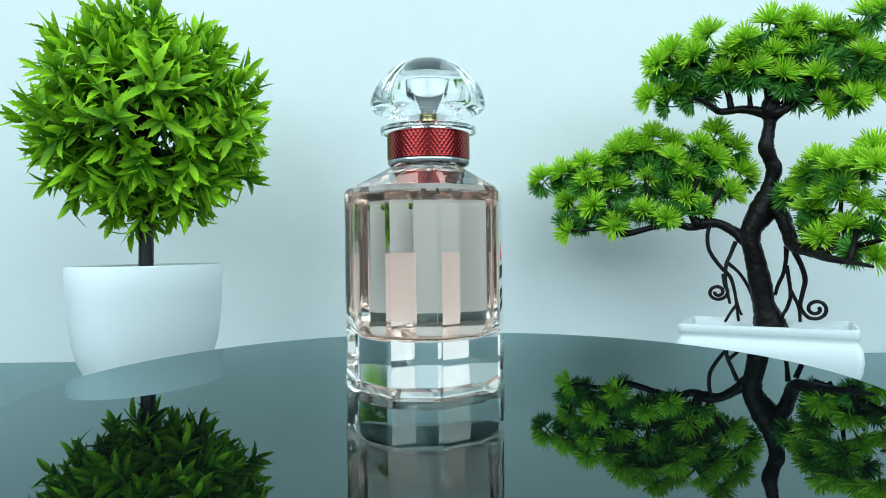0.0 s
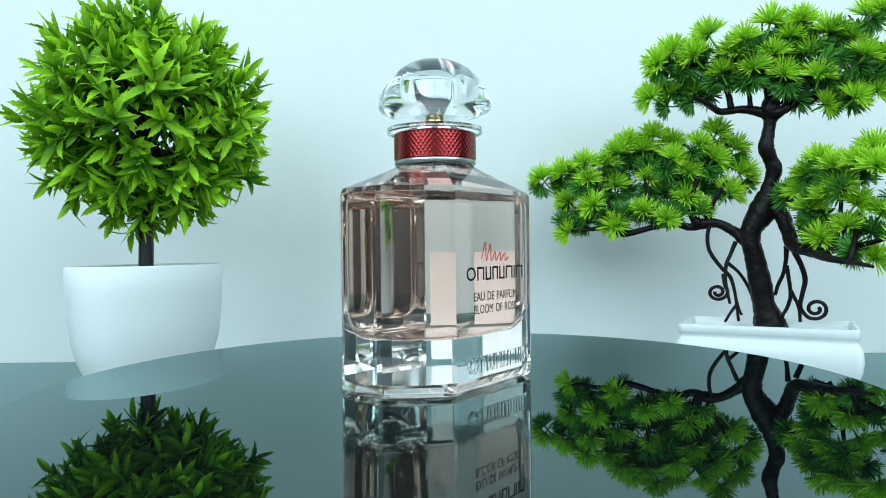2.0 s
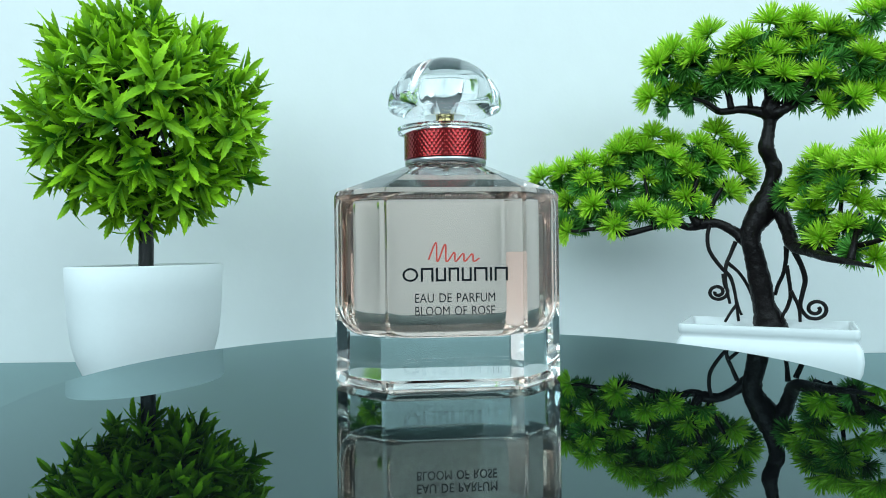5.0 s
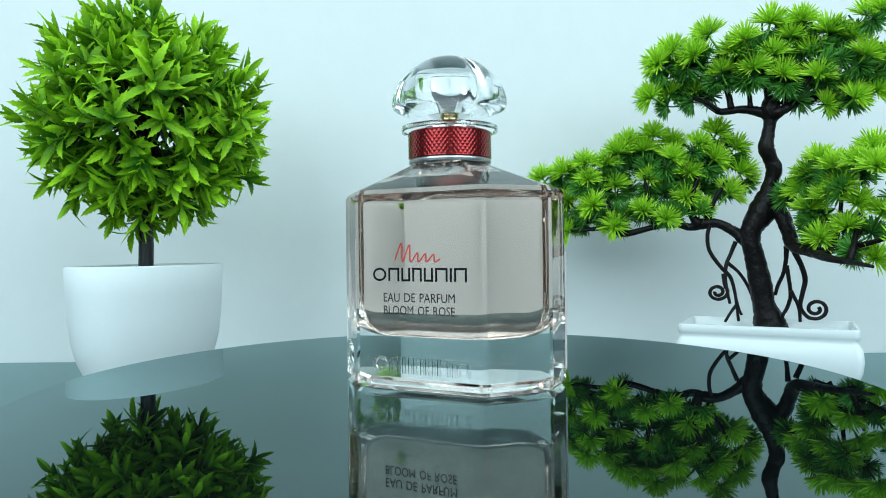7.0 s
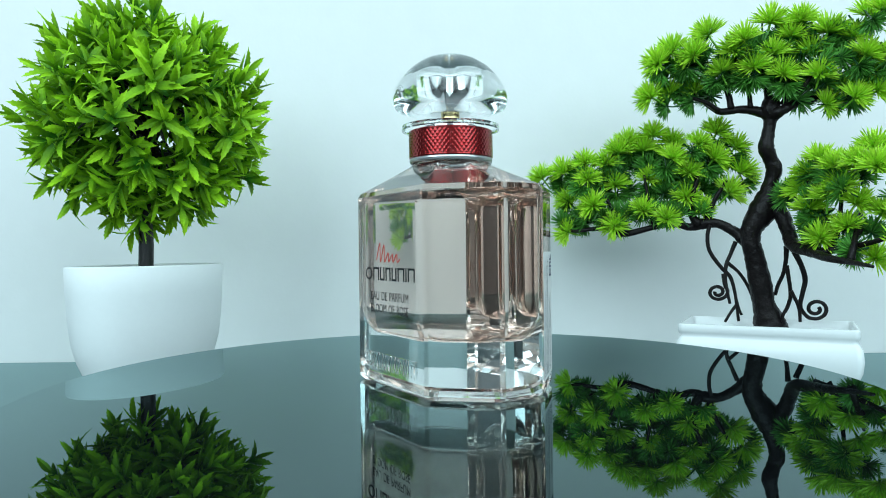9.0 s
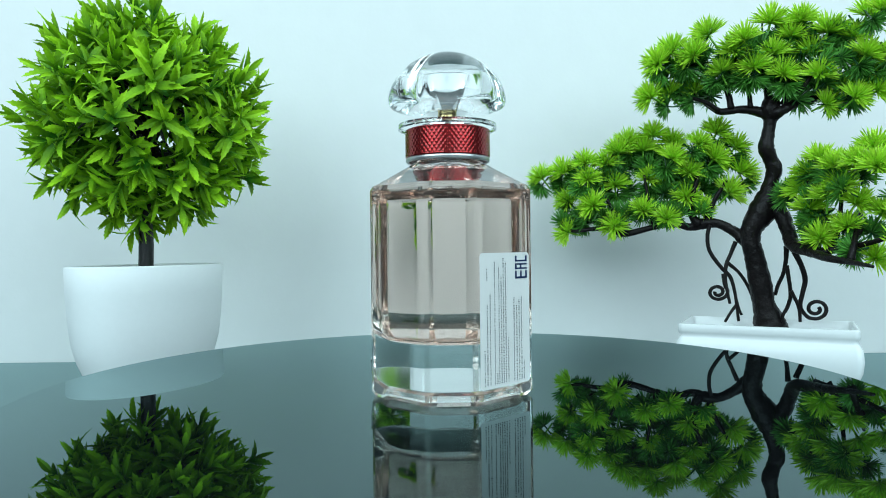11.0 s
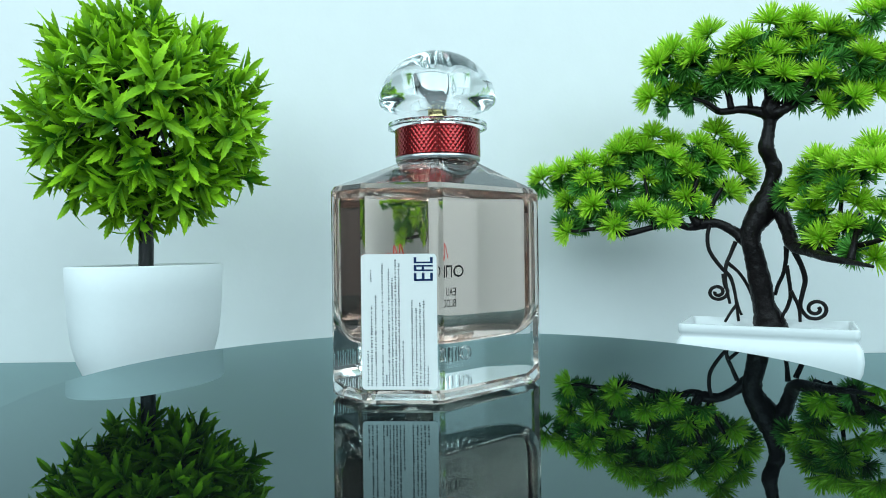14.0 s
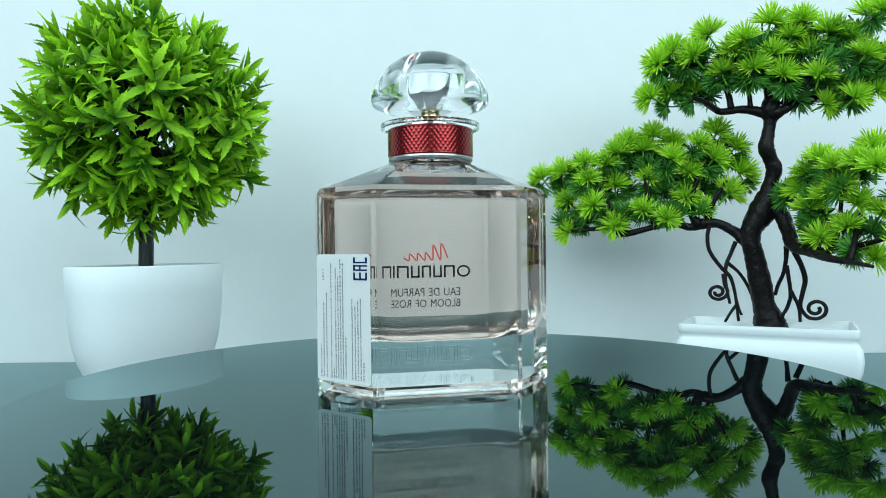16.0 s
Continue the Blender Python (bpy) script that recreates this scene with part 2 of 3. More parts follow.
def octagon(inset=0.0, z=0.0):
    """The bottle's plan, with all eight sides moved inwards."""
    k = (HALF_D - HALF_B) / (HALF_W - HALF_A)
    w, d = HALF_W - inset, HALF_D - inset
    # the slanting side: its distance from the middle shrinks by the inset too
    n = math.hypot(k, 1)
    c = (k * HALF_W + HALF_B) - inset * n
    a, b = (c - d) / k, c - k * w
    a, b = max(min(a, w), 0.0005), max(min(b, d), 0.0005)
    return [Vector(p) for p in ((-a, -d, z), (a, -d, z), (w, -b, z), (w, b, z), (a, d, z), (-a, d, z), (-w, b, z), (-w, -b, z))]


def dense(ring, cut=0.0, per=4):
    """The plan with rounded corners."""
    if not cut:
        return ring
    out = []
    n = len(ring)
    for i, p in enumerate(ring):
        a, b = ring[i - 1] - p, ring[(i + 1) % n] - p
        ca, cb = p + a.normalized() * min(cut, a.length * 0.45), p + b.normalized() * min(cut, b.length * 0.45)
        for k in range(per):
            t = k / (per - 1)
            out.append(ca * (1 - t) ** 2 + p * 2 * t * (1 - t) + cb * t * t)
    return out


def blend_round(ring, radius, f, z):
    """Between the plan (f 0) and a circle of that radius (f 1)."""
    out = []
    for p in ring:
        a = math.atan2(p.y, p.x)
        q = Vector((radius * math.cos(a), radius * math.sin(a), 0))
        v = p.lerp(q, f)
        out.append(Vector((v.x, v.y, z)))
    return out


LEVEL, FOOT = 0.0768, PLATTER_Z


def outer_rings():
    S = SHOULDER
    rows = [(0.0015, FOOT), (0.0, FOOT + 0.0016), (0.0, S - 0.0014), (0.0011, S + 0.0004)]
    # the foot is hollowed from below
    punt = [(0.0092, 0.0027), (0.0078, 0.0026), (0.0066, 0.0018), (0.0058, 0.0003), (0.0052, FOOT)]
    rings = [dense(octagon(i, z), 0.0010, 2) for i, z in punt + rows]
    base = dense(octagon(0.0011, 0), 0.0010, 2)
    for f, z in ((0.30, S + 0.0035), (0.62, S + 0.0070), (0.93, S + 0.0105), (1.0, S + 0.0115), (1.0, S + 0.0121)):
        rings.append(blend_round(base, 0.0150, f, z))
    return rings


def inner_rings():
    S = SHOULDER
    bottom, rx, ry = 0.0178, 0.0125, 0.0080
    base, rings = dense(octagon(0.0045), 0.0055, 6), []
    wi, di = HALF_W - 0.0045, HALF_D - 0.0045
    for k in range(11):
        a = radians(90 * k / 10)
        c, up = 1 - math.sin(a), 1 - math.cos(a)
        rings.append([Vector((p.x * (wi - rx * c) / wi, p.y * (di - ry * c) / di, bottom + 0.0125 * up)) for p in base])
    rings += [dense(octagon(i, z), 0.0055, 6) for i, z in ((0.0045, 0.045), (0.0045, S - 0.005), (0.0050, S - 0.002), (0.0068, S))]
    base = dense(octagon(0.0068, 0), 0.0055, 6)
    for f, z in ((0.30, S + 0.0022), (0.55, LEVEL)):
        rings.append(blend_round(base, 0.0105, f, z))
    upper = [blend_round(base, 0.0105, f, z) for f, z in ((0.55, LEVEL), (0.75, S + 0.0075), (1.0, S + 0.0098), (1.0, S + 0.0120))]
    return rings, upper


def letter_frames(words, height, stroke, gap):
    """Plain open frames of letter size, in a row: widths as given, 0 for a space."""
    bm = bmesh.new()
    x = 0.0
    for w, kind in words:
        if kind == "ring":
            n = 20
            for i in range(n):
                a, b = 2 * math.pi * i / n, 2 * math.pi * (i + 1) / n
                q = []
                for r, t in ((1, a), (1, b), (0, b), (0, a)):
                    rx, rz = w / 2 - (0 if r else stroke), height / 2 - (0 if r else stroke)
                    q.append(bm.verts.new((x + w / 2 + rx * math.cos(t), 0, height / 2 + rz * math.sin(t))))
                bm.faces.new(q)
        else:
            bars = {"bar": [(0, 0, stroke, height)], "cup": [(0, 0, stroke, height), (w - stroke, 0, w, height), (stroke, 0, w - stroke, stroke)],
                    "box": [(0, 0, stroke, height), (w - stroke, 0, w, height), (stroke, height - stroke, w - stroke, height)]}[kind]
            for x0, z0, x1, z1 in bars:
                bm.faces.new([bm.verts.new((x + u, 0, v)) for u, v in ((x0, z0), (x1, z0), (x1, z1), (x0, z1))])
        x += w + gap
    return bm, x - gap


def thicken(bm, depth):
    """Raises flat marks that lie in the plane y = 0 towards -y."""
    faces = bm.faces[:]
    r = bmesh.ops.extrude_face_region(bm, geom=faces)
    for v in r["geom"]:
        if isinstance(v, bmesh.types.BMVert):
            v.co.y -= depth
    return bm


def lettering(name, words, width, height, mat, parent, m, label):
    c = bpy.data.curves.new(name, "FONT")
    c.body, c.size, c.resolution_u, c.space_word = words, 1.0, 3, 1.35
    ob = bpy.data.objects.new(name, c)
    scene.collection.objects.link(ob)
    bpy.context.view_layer.update()
    me = bpy.data.meshes.new_from_object(ob.evaluated_get(bpy.context.evaluated_depsgraph_get()))
    bpy.data.objects.remove(ob)
    co = np.array([v.co[:] for v in me.vertices])
    lo, hi = co.min(0), co.max(0)
    for v in me.vertices:
        v.co = ((v.co.x - lo[0]) / (hi[0] - lo[0]) * width, 0, (v.co.y - lo[1]) / (hi[1] - lo[1]) * height)
    bm = bmesh.new()
    bm.from_mesh(me)
    thicken(bm, 0.00006)
    return part(name, bm, mat, parent, label, m=m)


def build_bottle():
    b = thing("perfume_bottle", pose(0, 0, 0), "clear octagonal glass perfume bottle with pale pink perfume and red collar", "bottle")
    # glass: outer skin, and the inner wall above the perfume
    bm = bmesh.new()
    loft(bm, outer_rings())
    bmesh.ops.recalc_face_normals(bm, faces=bm.faces[:])
    low, up = inner_rings()
    before = set(bm.faces)
    loft(bm, up, cap_start=False, cap_end=True)
    for f in bm.faces:
        if f not in before:
            f.material_index = 1
        elif all(v.co.z < 0.004 for v in f.verts):
            f.material_index = 2
    bm.loops.layers.uv.new("keep")
    part("glass_body", bm, [M_GLASS, M_CAVITY, M_BASE], b, "thick clear glass body with bevelled edges").visible_shadow = False
    # perfume: its sides meet the glass, its top is the open surface
    bm = bmesh.new()
    faces = loft(bm, low)
    faces[-1].material_index = 1
    bmesh.ops.split_edges(bm, edges=faces[-1].edges[:])
    bm.loops.layers.uv.new("keep")
    part("perfume", bm, [M_LIQUID, M_MENISCUS], b, "pale pink perfume", smooth=True).visible_shadow = False
    # neck: silver ring, red knurled collar, glass flange
    S = SHOULDER + 0.0121
    bm = bmesh.new()
    lathe(bm, [(0.0151, S + 0.0010), (0.0151, S - 0.0005), (0.0158, S - 0.0008), (0.0163, S - 0.0004), (0.0164, S + 0.0003), (0.0161, S + 0.0010), (0.0151, S + 0.0010)], 96)
    bmesh.ops.remove_doubles(bm, verts=bm.verts[:], dist=1e-6)
    part("neck_ring", bm, M_SATIN, b, "thin polished silver ring", smooth=False)
    bm = bmesh.new()
    z0, z1, n, rows = S + 0.0010, S + 0.0120, 456, 60
    R, cells, pitch = 0.0166, 57, 0.0023
    profile = [(0.0125, z0), (R - 0.0006, z0), (R - 0.0002, z0 + 0.0002), (R, z0 + 0.0005)]
    profile += [(R, z0 + 0.0006 + (z1 - z0 - 0.0012) * k / rows) for k in range(rows + 1)]
    profile += [(R, z1 - 0.0005), (R - 0.0002, z1 - 0.0002), (R - 0.0006, z1), (0.0125, z1)]

    def pillow(a, z):
        """Small diamond cushions, sunk along their seams."""
        if not z0 + 0.00055 < z < z1 - 0.00055:
            return 1.0
        u, v = a / (2 * math.pi) * cells, (z - z0) / pitch
        return 1.0 - 0.0065 * (1 - abs(math.sin(math.pi * (u + v)) * math.sin(math.pi * (u - v))))

    lathe(bm, profile, n, pillow)
    part("collar", bm, M_RED, b, "red metallic collar with a diamond pattern", smooth=True)
    F = z1
    bm = bmesh.new()
    lathe(bm, [(0.0192, F + 0.0001), (0.0186, F + 0.0001), (0.0192, F + 0.0006), (0.0192, F + 0.0012), (0.0186, F + 0.0017), (0.0192, F + 0.0020), (0.0192, F + 0.0001)], 96)
    bmesh.ops.remove_doubles(bm, verts=bm.verts[:], dist=1e-6)
    part("flange", bm, M_CLEAR, b, "clear flange under the stopper", smooth=False)
    bm = bmesh.new()
    lathe(bm, [(0, F), (0.0122, F), (0.0124, F + 0.0003), (0.0124, F + 0.0012), (0.0118, F + 0.0016), (0, F + 0.0016)], 64)
    part("pump_seat", bm, M_SILVER, b, "polished silver pump seat")
    bm = bmesh.new()
    lathe(bm, [(0, F + 0.0016), (0.0078, F + 0.0016), (0.0074, F + 0.0034), (0.0038, F + 0.0038), (0.0036, F + 0.0074), (0, F + 0.0074)], 40)
    part("atomiser", bm, M_GOLD, b, "gold atomiser stem")
    bm = bmesh.new()
    lathe(bm, [(0, F + 0.0067), (0.0078, F + 0.0067), (0.0081, F + 0.0070), (0.0081, F + 0.0130), (0.0074, F + 0.0136), (0, F + 0.0136)], 48)
    part("pump_button", bm, M_SILVER, b, "polished silver pump button")
    bm = bmesh.new()
    lathe(bm, [(0, S - 0.012), (0.0013, S - 0.012), (0.0013, S - 0.0045), (0.0030, S - 0.004), (0.0030, S - 0.0006), (0, S - 0.0006)], 24)
    part("dip_tube", bm, M_SILVER, b, "short pump tube")
    # stopper with four lobes
    def lobe(a, z):
        d = (math.degrees(a) - CREASE + 45) % 90 - 45
        return 1.020 - 0.075 * math.exp(-(d / 6.0) ** 2) - 0.015 * (1 - abs(d) / 45)

    bm = bmesh.new()
    prof = [(0.0098, 0.0062), (0.0112, 0.0059), (0.0135, 0.0062), (0.0160, 0.0070), (0.0200, 0.0083), (0.0214, 0.0089), (0.0222, 0.0097), (0.0226, 0.0108), (0.0226, 0.0126), (0.0221, 0.0148), (0.0213, 0.0170), (0.0199, 0.0195), (0.0176, 0.0223), (0.0148, 0.0250), (0.0118, 0.0271), (0.0086, 0.0286), (0.0050, 0.0297), (0.0018, 0.0302), (0, 0.0303)]
    lathe(bm, [(r, F + z) for r, z in prof], 192, lobe)
    rim = [v for v in bm.verts if len(v.link_faces) == 2]
    rim.sort(key=lambda v: math.atan2(v.co.y, v.co.x))
    # hollow for the pump, open below
    hollow = []
    for r, z in ((0.0088, 0.0070), (0.0088, 0.0168), (0.0078, 0.0178)):
        hollow.append([bm.verts.new((r * math.cos(2 * math.pi * i / 192), r * math.sin(2 * math.pi * i / 192), F + z)) for i in range(192)])
    start = min(range(192), key=lambda i: (rim[i].co.xy.normalized() - Vector((1, 0))).length)
    rim = rim[start:] + rim[:start]
    for lo, hi in zip([rim, *hollow], hollow):
        for i in range(192):
            bm.faces.new((lo[i], lo[(i + 1) % 192], hi[(i + 1) % 192], hi[i]))
    bm.faces.new(hollow[-1])
    bmesh.ops.recalc_face_normals(bm, faces=bm.faces[:])
    bm.loops.layers.uv.new("keep")
    part("stopper", bm, M_CLEAR, b, "domed clear glass stopper with four lobes", smooth=True)
    # printing on the front
    y = -HALF_D - 0.00005
    words = [(0.0056, "ring"), (0.0045, "box"), (0.0036, "cup"), (0.0038, "box"), (0.0036, "cup"), (0.0048, "box"), (0.0008, "bar"), (0.0048, "box")]
    bm, wide = letter_frames(words, 0.0050, 0.00078, 0.00085)
    part("wordmark", thicken(bm, 0.00006), M_INK, b, "row of plain dark printed shapes", m=Matrix.Translation((-0.0189, y, 0.0393)) @ Matrix.Diagonal((0.0385 / wide, 1, 1, 1)))
    bm = bmesh.new()
    stroke = [(-0.0094, 0.0472)]
    for k, top in enumerate((0.0534, 0.0528, 0.0498, 0.0494, 0.0492)):
        x = -0.0066 + 0.0033 * k
        stroke += [(x, top), (x + 0.0004, 0.0464)]
    stroke += [(0.0092, 0.0476)]
    path = smooth_path([(x, 0, z, 0) for x, z in stroke], 5)
    for i in range(len(path) - 1):
        p, q = Vector(path[i][:3]), Vector(path[i + 1][:3])
        side = (q - p).normalized().cross(Vector((0, 1, 0))) * 0.00028
        bm.faces.new([bm.verts.new(v) for v in (p - side, q - side, q + side, p + side)])
    part("script_mark", thicken(bm, 0.00006), M_REDINK, b, "coral red wavy printed stroke", m=pose(0, y, 0))
    lettering("lettering", "EAU DE PARFUM", 0.0292, 0.0033, M_INK, b, pose(-0.0144, y, 0.0317), "small dark capitals EAU DE PARFUM")
    lettering("lettering", "BLOOM OF ROSE", 0.0292, 0.0033, M_INK, b, pose(-0.0144, y, 0.0270), "small dark capitals BLOOM OF ROSE")
    # raised marks in the glass foot
    bm, wide = letter_frames(words, 0.0060, 0.0011, 0.0009)
    part("raised_mark", thicken(bm, 0.0010), M_GLASS, b, "raised plain shapes moulded in the glass", m=Matrix.Translation((-0.0189, y + 0.0002, 0.0056)) @ Matrix.Diagonal((0.0395 / wide, 1, 1, 1)))
    # paper label on the slanting side at the back
    e, g = Vector((HALF_W, HALF_B, 0)), Vector((HALF_A, HALF_D, 0))
    along = (g - e).normalized()
    out = Vector((along.y, -along.x, 0))
    wide = (g - e).length
    m = Matrix((((along.x), -out.x, 0, e.x), (along.y, -out.y, 0, e.y), (0, 0, 1, 0), (0, 0, 0, 1)))
    x0, x1, za, zb = wide * -0.02, wide * 0.94, 0.0042, 0.0496
    bm = bmesh.new()
    rr = 0.0014
    pts = []
    for cx, cz, a0 in ((x1 - rr, za + rr, -90), (x1 - rr, zb - rr, 0), (x0 + rr, zb - rr, 90), (x0 + rr, za + rr, 180)):
        for k in range(6):
            a = radians(a0 + 18 * k)
            pts.append((cx + rr * math.cos(a), -0.00006, cz + rr * math.sin(a)))
    bm.faces.new([bm.verts.new(p) for p in pts])
    for v in bm.verts:
        v.co.y = -0.00014
    tinted_back = bm.copy()
    for v in tinted_back.verts:
        v.co.y = -0.00007
    lab = part("label", bm, M_PAPER, b, "white paper label with fine grey print", m=m)

    # added layer that carries the tint seen through the perfume
    part("backing", tinted_back, M_LABEL_TINT, lab, "added label back, coloured as dimmed by the perfume")

    def bars(name, boxes, mat, label):
        bm = bmesh.new()
        for u0, v0, u1, v1 in boxes:
            bm.faces.new([bm.verts.new((x0 + (x1 - x0) * u, -0.00022, za + (zb - za) * v)) for u, v in ((u0, v0), (u1, v0), (u1, v1), (u0, v1))])
        part(name, thicken(bm, 0.00003), mat, lab, label)

    bars("mark", [(0.70, 0.80, 0.95, 0.815), (0.70, 0.80, 0.735, 0.86), (0.915, 0.80, 0.95, 0.86), (0.805, 0.80, 0.84, 0.86),
                  (0.70, 0.872, 0.95, 0.884), (0.70, 0.905, 0.95, 0.917), (0.70, 0.884, 0.735, 0.905), (0.805, 0.884, 0.835, 0.905),
                  (0.70, 0.93, 0.95, 0.942), (0.70, 0.942, 0.735, 0.975), (0.915, 0.942, 0.95, 0.975)], M_BLUEINK, "dark blue block mark")
    rng = random.Random(5)
    lines = []
    for u, v0, v1 in ((0.085, 0.03, 0.29), (0.135, 0.03, 0.62), (0.19, 0.03, 0.70), (0.28, 0.03, 0.93), (0.325, 0.03, 0.12), (0.365, 0.03, 0.90), (0.41, 0.03, 0.82), (0.455, 0.03, 0.96), (0.50, 0.03, 0.93), (0.55, 0.03, 0.36), (0.67, 0.03, 0.66), (0.725, 0.03, 0.60), (0.775, 0.03, 0.64), (0.825, 0.03, 0.66), (0.875, 0.03, 0.17), (0.13, 0.80, 0.89)):
        v = v0
        while v < v1:
            n = rng.uniform(0.004, 0.009)
            lines.append((u - rng.uniform(0.006, 0.013), v, u + rng.uniform(0.006, 0.013), min(v + n, v1)))
            v += n + (0.005 if rng.random() < 0.78 else 0.016)
    bars("print", lines, M_GREYINK, "fine grey lines of print")
    return b


# ---- the topiary ----
def leaf(bm, tip, m, length, half, bend):
    """A serrated, pointed leaf along +x that bends down."""
    n = 7
    shape = (0.22, 0.62, 0.92, 1.0, 0.86, 0.62, 0.34)
    mid, left, right = [], [], []
    for i in range(n + 1):
        t = i / n
        z = -bend * t * t * length
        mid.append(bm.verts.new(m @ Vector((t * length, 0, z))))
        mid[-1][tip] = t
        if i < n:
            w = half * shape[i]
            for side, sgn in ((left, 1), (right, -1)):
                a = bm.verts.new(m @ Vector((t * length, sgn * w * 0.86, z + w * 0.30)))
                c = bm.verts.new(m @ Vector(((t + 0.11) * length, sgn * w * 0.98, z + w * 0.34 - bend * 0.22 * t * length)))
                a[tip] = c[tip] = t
                side.append((a, c))
    for side, flip in ((left, False), (right, True)):
        for i in range(n):
            a, c = side[i]
            quad = [mid[i], mid[i + 1], side[i + 1][0], c, a] if i + 1 < n else [mid[i], mid[i + 1], a]
            bm.faces.new(quad[::-1] if flip else quad)
    bmesh.ops.delete(bm, geom=[side[-1][1] for side in (left, right)], context="VERTS")


def sprig_mesh(seed):
    """A stem along +z with leaves in turn all the way up and one at the tip."""
    rng = random.Random(seed)
    bm = bmesh.new()
    tip = bm.verts.layers.float.new("tip")
    steps = 9
    for k in range(steps):
        f = k / (steps - 1)
        el = 22 + 50 * f + rng.uniform(-12, 12)
        az = 137.5 * k + rng.uniform(-20, 20)
        size = rng.uniform(0.8, 1.1) * (1.0 - 0.12 * f)
        m = pose(0, 0, 0.015 * f, 0, 0, az) @ pose(0, 0, 0, rng.uniform(-35, 35), -el, 0)
        leaf(bm, tip, m, 0.0215 * size, 0.0034 * size, rng.uniform(-0.25, 0.75))
    tube(bm, [(0, 0, -0.018, 0.0009), (0.001, 0, -0.006, 0.0009), (0, 0, 0.008, 0.0009), (0, 0, 0.015, 0.0007)], 5, 2)
    bm.loops.layers.uv.new("keep")
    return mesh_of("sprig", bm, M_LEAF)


POT_AT, POT_TURN = (-0.2116, 0.494), 62.6


def build_topiary():
    t = thing("topiary_tree", pose(*POT_AT, TABLE_Z), "round artificial green topiary ball in a white glazed pot", "plant")
    # oval pot
    H = 0.0416 - TABLE_Z

    def oval(scale, z, inset=0.0, n=72):
        ring = []
        for i in range(n):
            a = 2 * math.pi * i / n
            c, s = math.cos(a), math.sin(a)
            e = 2 / 2.05
            ring.append(Vector(((POT_P * scale - inset) * math.copysign(abs(c) ** e, c), (POT_Q * scale - inset) * math.copysign(abs(s) ** e, s), z)))
        return ring

    POT_P, POT_Q = 0.0593, 0.0390
    rows = [(0.55, 0), (0.59, 0.0012), (0.70, 0.0095), (0.785, 0.0195), (0.87, 0.0305), (0.93, 0.0425), (0.965, 0.058), (0.986, 0.077), (1.0, H - 0.0012)]
    rings = [oval(s, z) for s, z in rows] + [oval(1, H, 0.0010), oval(1, H, 0.0026), oval(1, H - 0.0012, 0.0036), oval(0.985, H - 0.012, 0.004)]
    bm = bmesh.new()
    loft(bm, rings, cap_end=False)
    part("pot", bm, M_POT, t, "white glazed oval pot", smooth=True, m=pose(0, 0, 0, 0, 0, POT_TURN))
    bm = bmesh.new()
    loft(bm, [oval(0.90, H - 0.02), oval(0.985, H - 0.0105, 0.0038)])
    part("soil", bm, M_SOIL, t, "dark foam filling", m=pose(0, 0, 0, 0, 0, POT_TURN))
    # stem
    cz = 0.1495 - TABLE_Z
    bm = bmesh.new()
    tube(bm, [(-0.002, 0, H - 0.015, 0.0053), (-0.002, 0, H + 0.02, 0.0050), (-0.004, 0.001, cz - 0.05, 0.0048), (-0.006, 0, cz, 0.0042), (-0.006, 0, cz + 0.03, 0.002)], 12, 5, 0.12)
    part("stem", bm, M_STEM, t, "black plastic stem", smooth=True)
    centre = Vector((0.0008, 0, cz - 0.0045))
    # inner twigs
    rng = random.Random(3)
    for i in range(46):
        bm = bmesh.new()
        z = 1 - 2 * (i + 0.5) / 46
        a = i * 2.399963
        d = Vector((math.sqrt(1 - z * z) * math.cos(a), math.sqrt(1 - z * z) * math.sin(a), z))
        p = centre + Vector((0, 0, rng.uniform(-0.03, 0.03)))
        q = centre + d * 0.062
        tube(bm, [(*p, 0.0014), (*((p + q) / 2 + Vector((0, 0, rng.uniform(-0.006, 0.006)))), 0.0011), (*q, 0.0008)], 5, 2)
        part("twig", bm, M_STEM, t, smooth=True)
    sprigs = [sprig_mesh(s) for s in range(8)]
    count = 275
    # bare spots where the dark inside shows
    gaps = [Vector((0.21, -0.96, 0.16)).normalized(), Vector((0.47, -0.78, -0.37)).normalized(), Vector((0.75, -0.66, 0.0)).normalized(), Vector((-0.12, -0.91, -0.40)).normalized()]
    for i in range(count + 50):
        inner = i >= count
        n = 50 if inner else count
        j = i - count if inner else i
        z = 1 - 2 * (j + 0.5) / n
        a = j * 2.399963 + rng.uniform(-0.12, 0.12)
        d = Vector((math.sqrt(1 - z * z) * math.cos(a), math.sqrt(1 - z * z) * math.sin(a), z + rng.uniform(-0.05, 0.05))).normalized()
        if not inner and any(d.dot(g) > 0.982 for g in gaps):
            continue
        r = rng.uniform(0.030, 0.042) if inner else rng.uniform(0.044, 0.062)
        way = (d + Vector((rng.uniform(-0.4, 0.4), rng.uniform(-0.4, 0.4), rng.uniform(-0.1, 0.5) if d.z > -0.2 else rng.uniform(-0.2, 0.2)))).normalized()
        wide = 1.12 if -0.85 < d.z < -0.1 else 1.04
        m = Matrix.Translation(centre + Vector((d.x * r * wide, d.y * r * wide, d.z * (r * 1.05 if d.z > 0 else r * 1.05)))) @ way.to_track_quat("Z", "Y").to_matrix().to_4x4() @ pose(0, 0, 0, 0, 0, rng.uniform(0, 360)) @ Matrix.Scale(rng.uniform(0.8, 1.05), 4)
        part("sprig", sprigs[i % 8], None, t, m=m)
    return t


# ---- the bonsai ----
BONSAI_AT = (0.2443, 0.520)
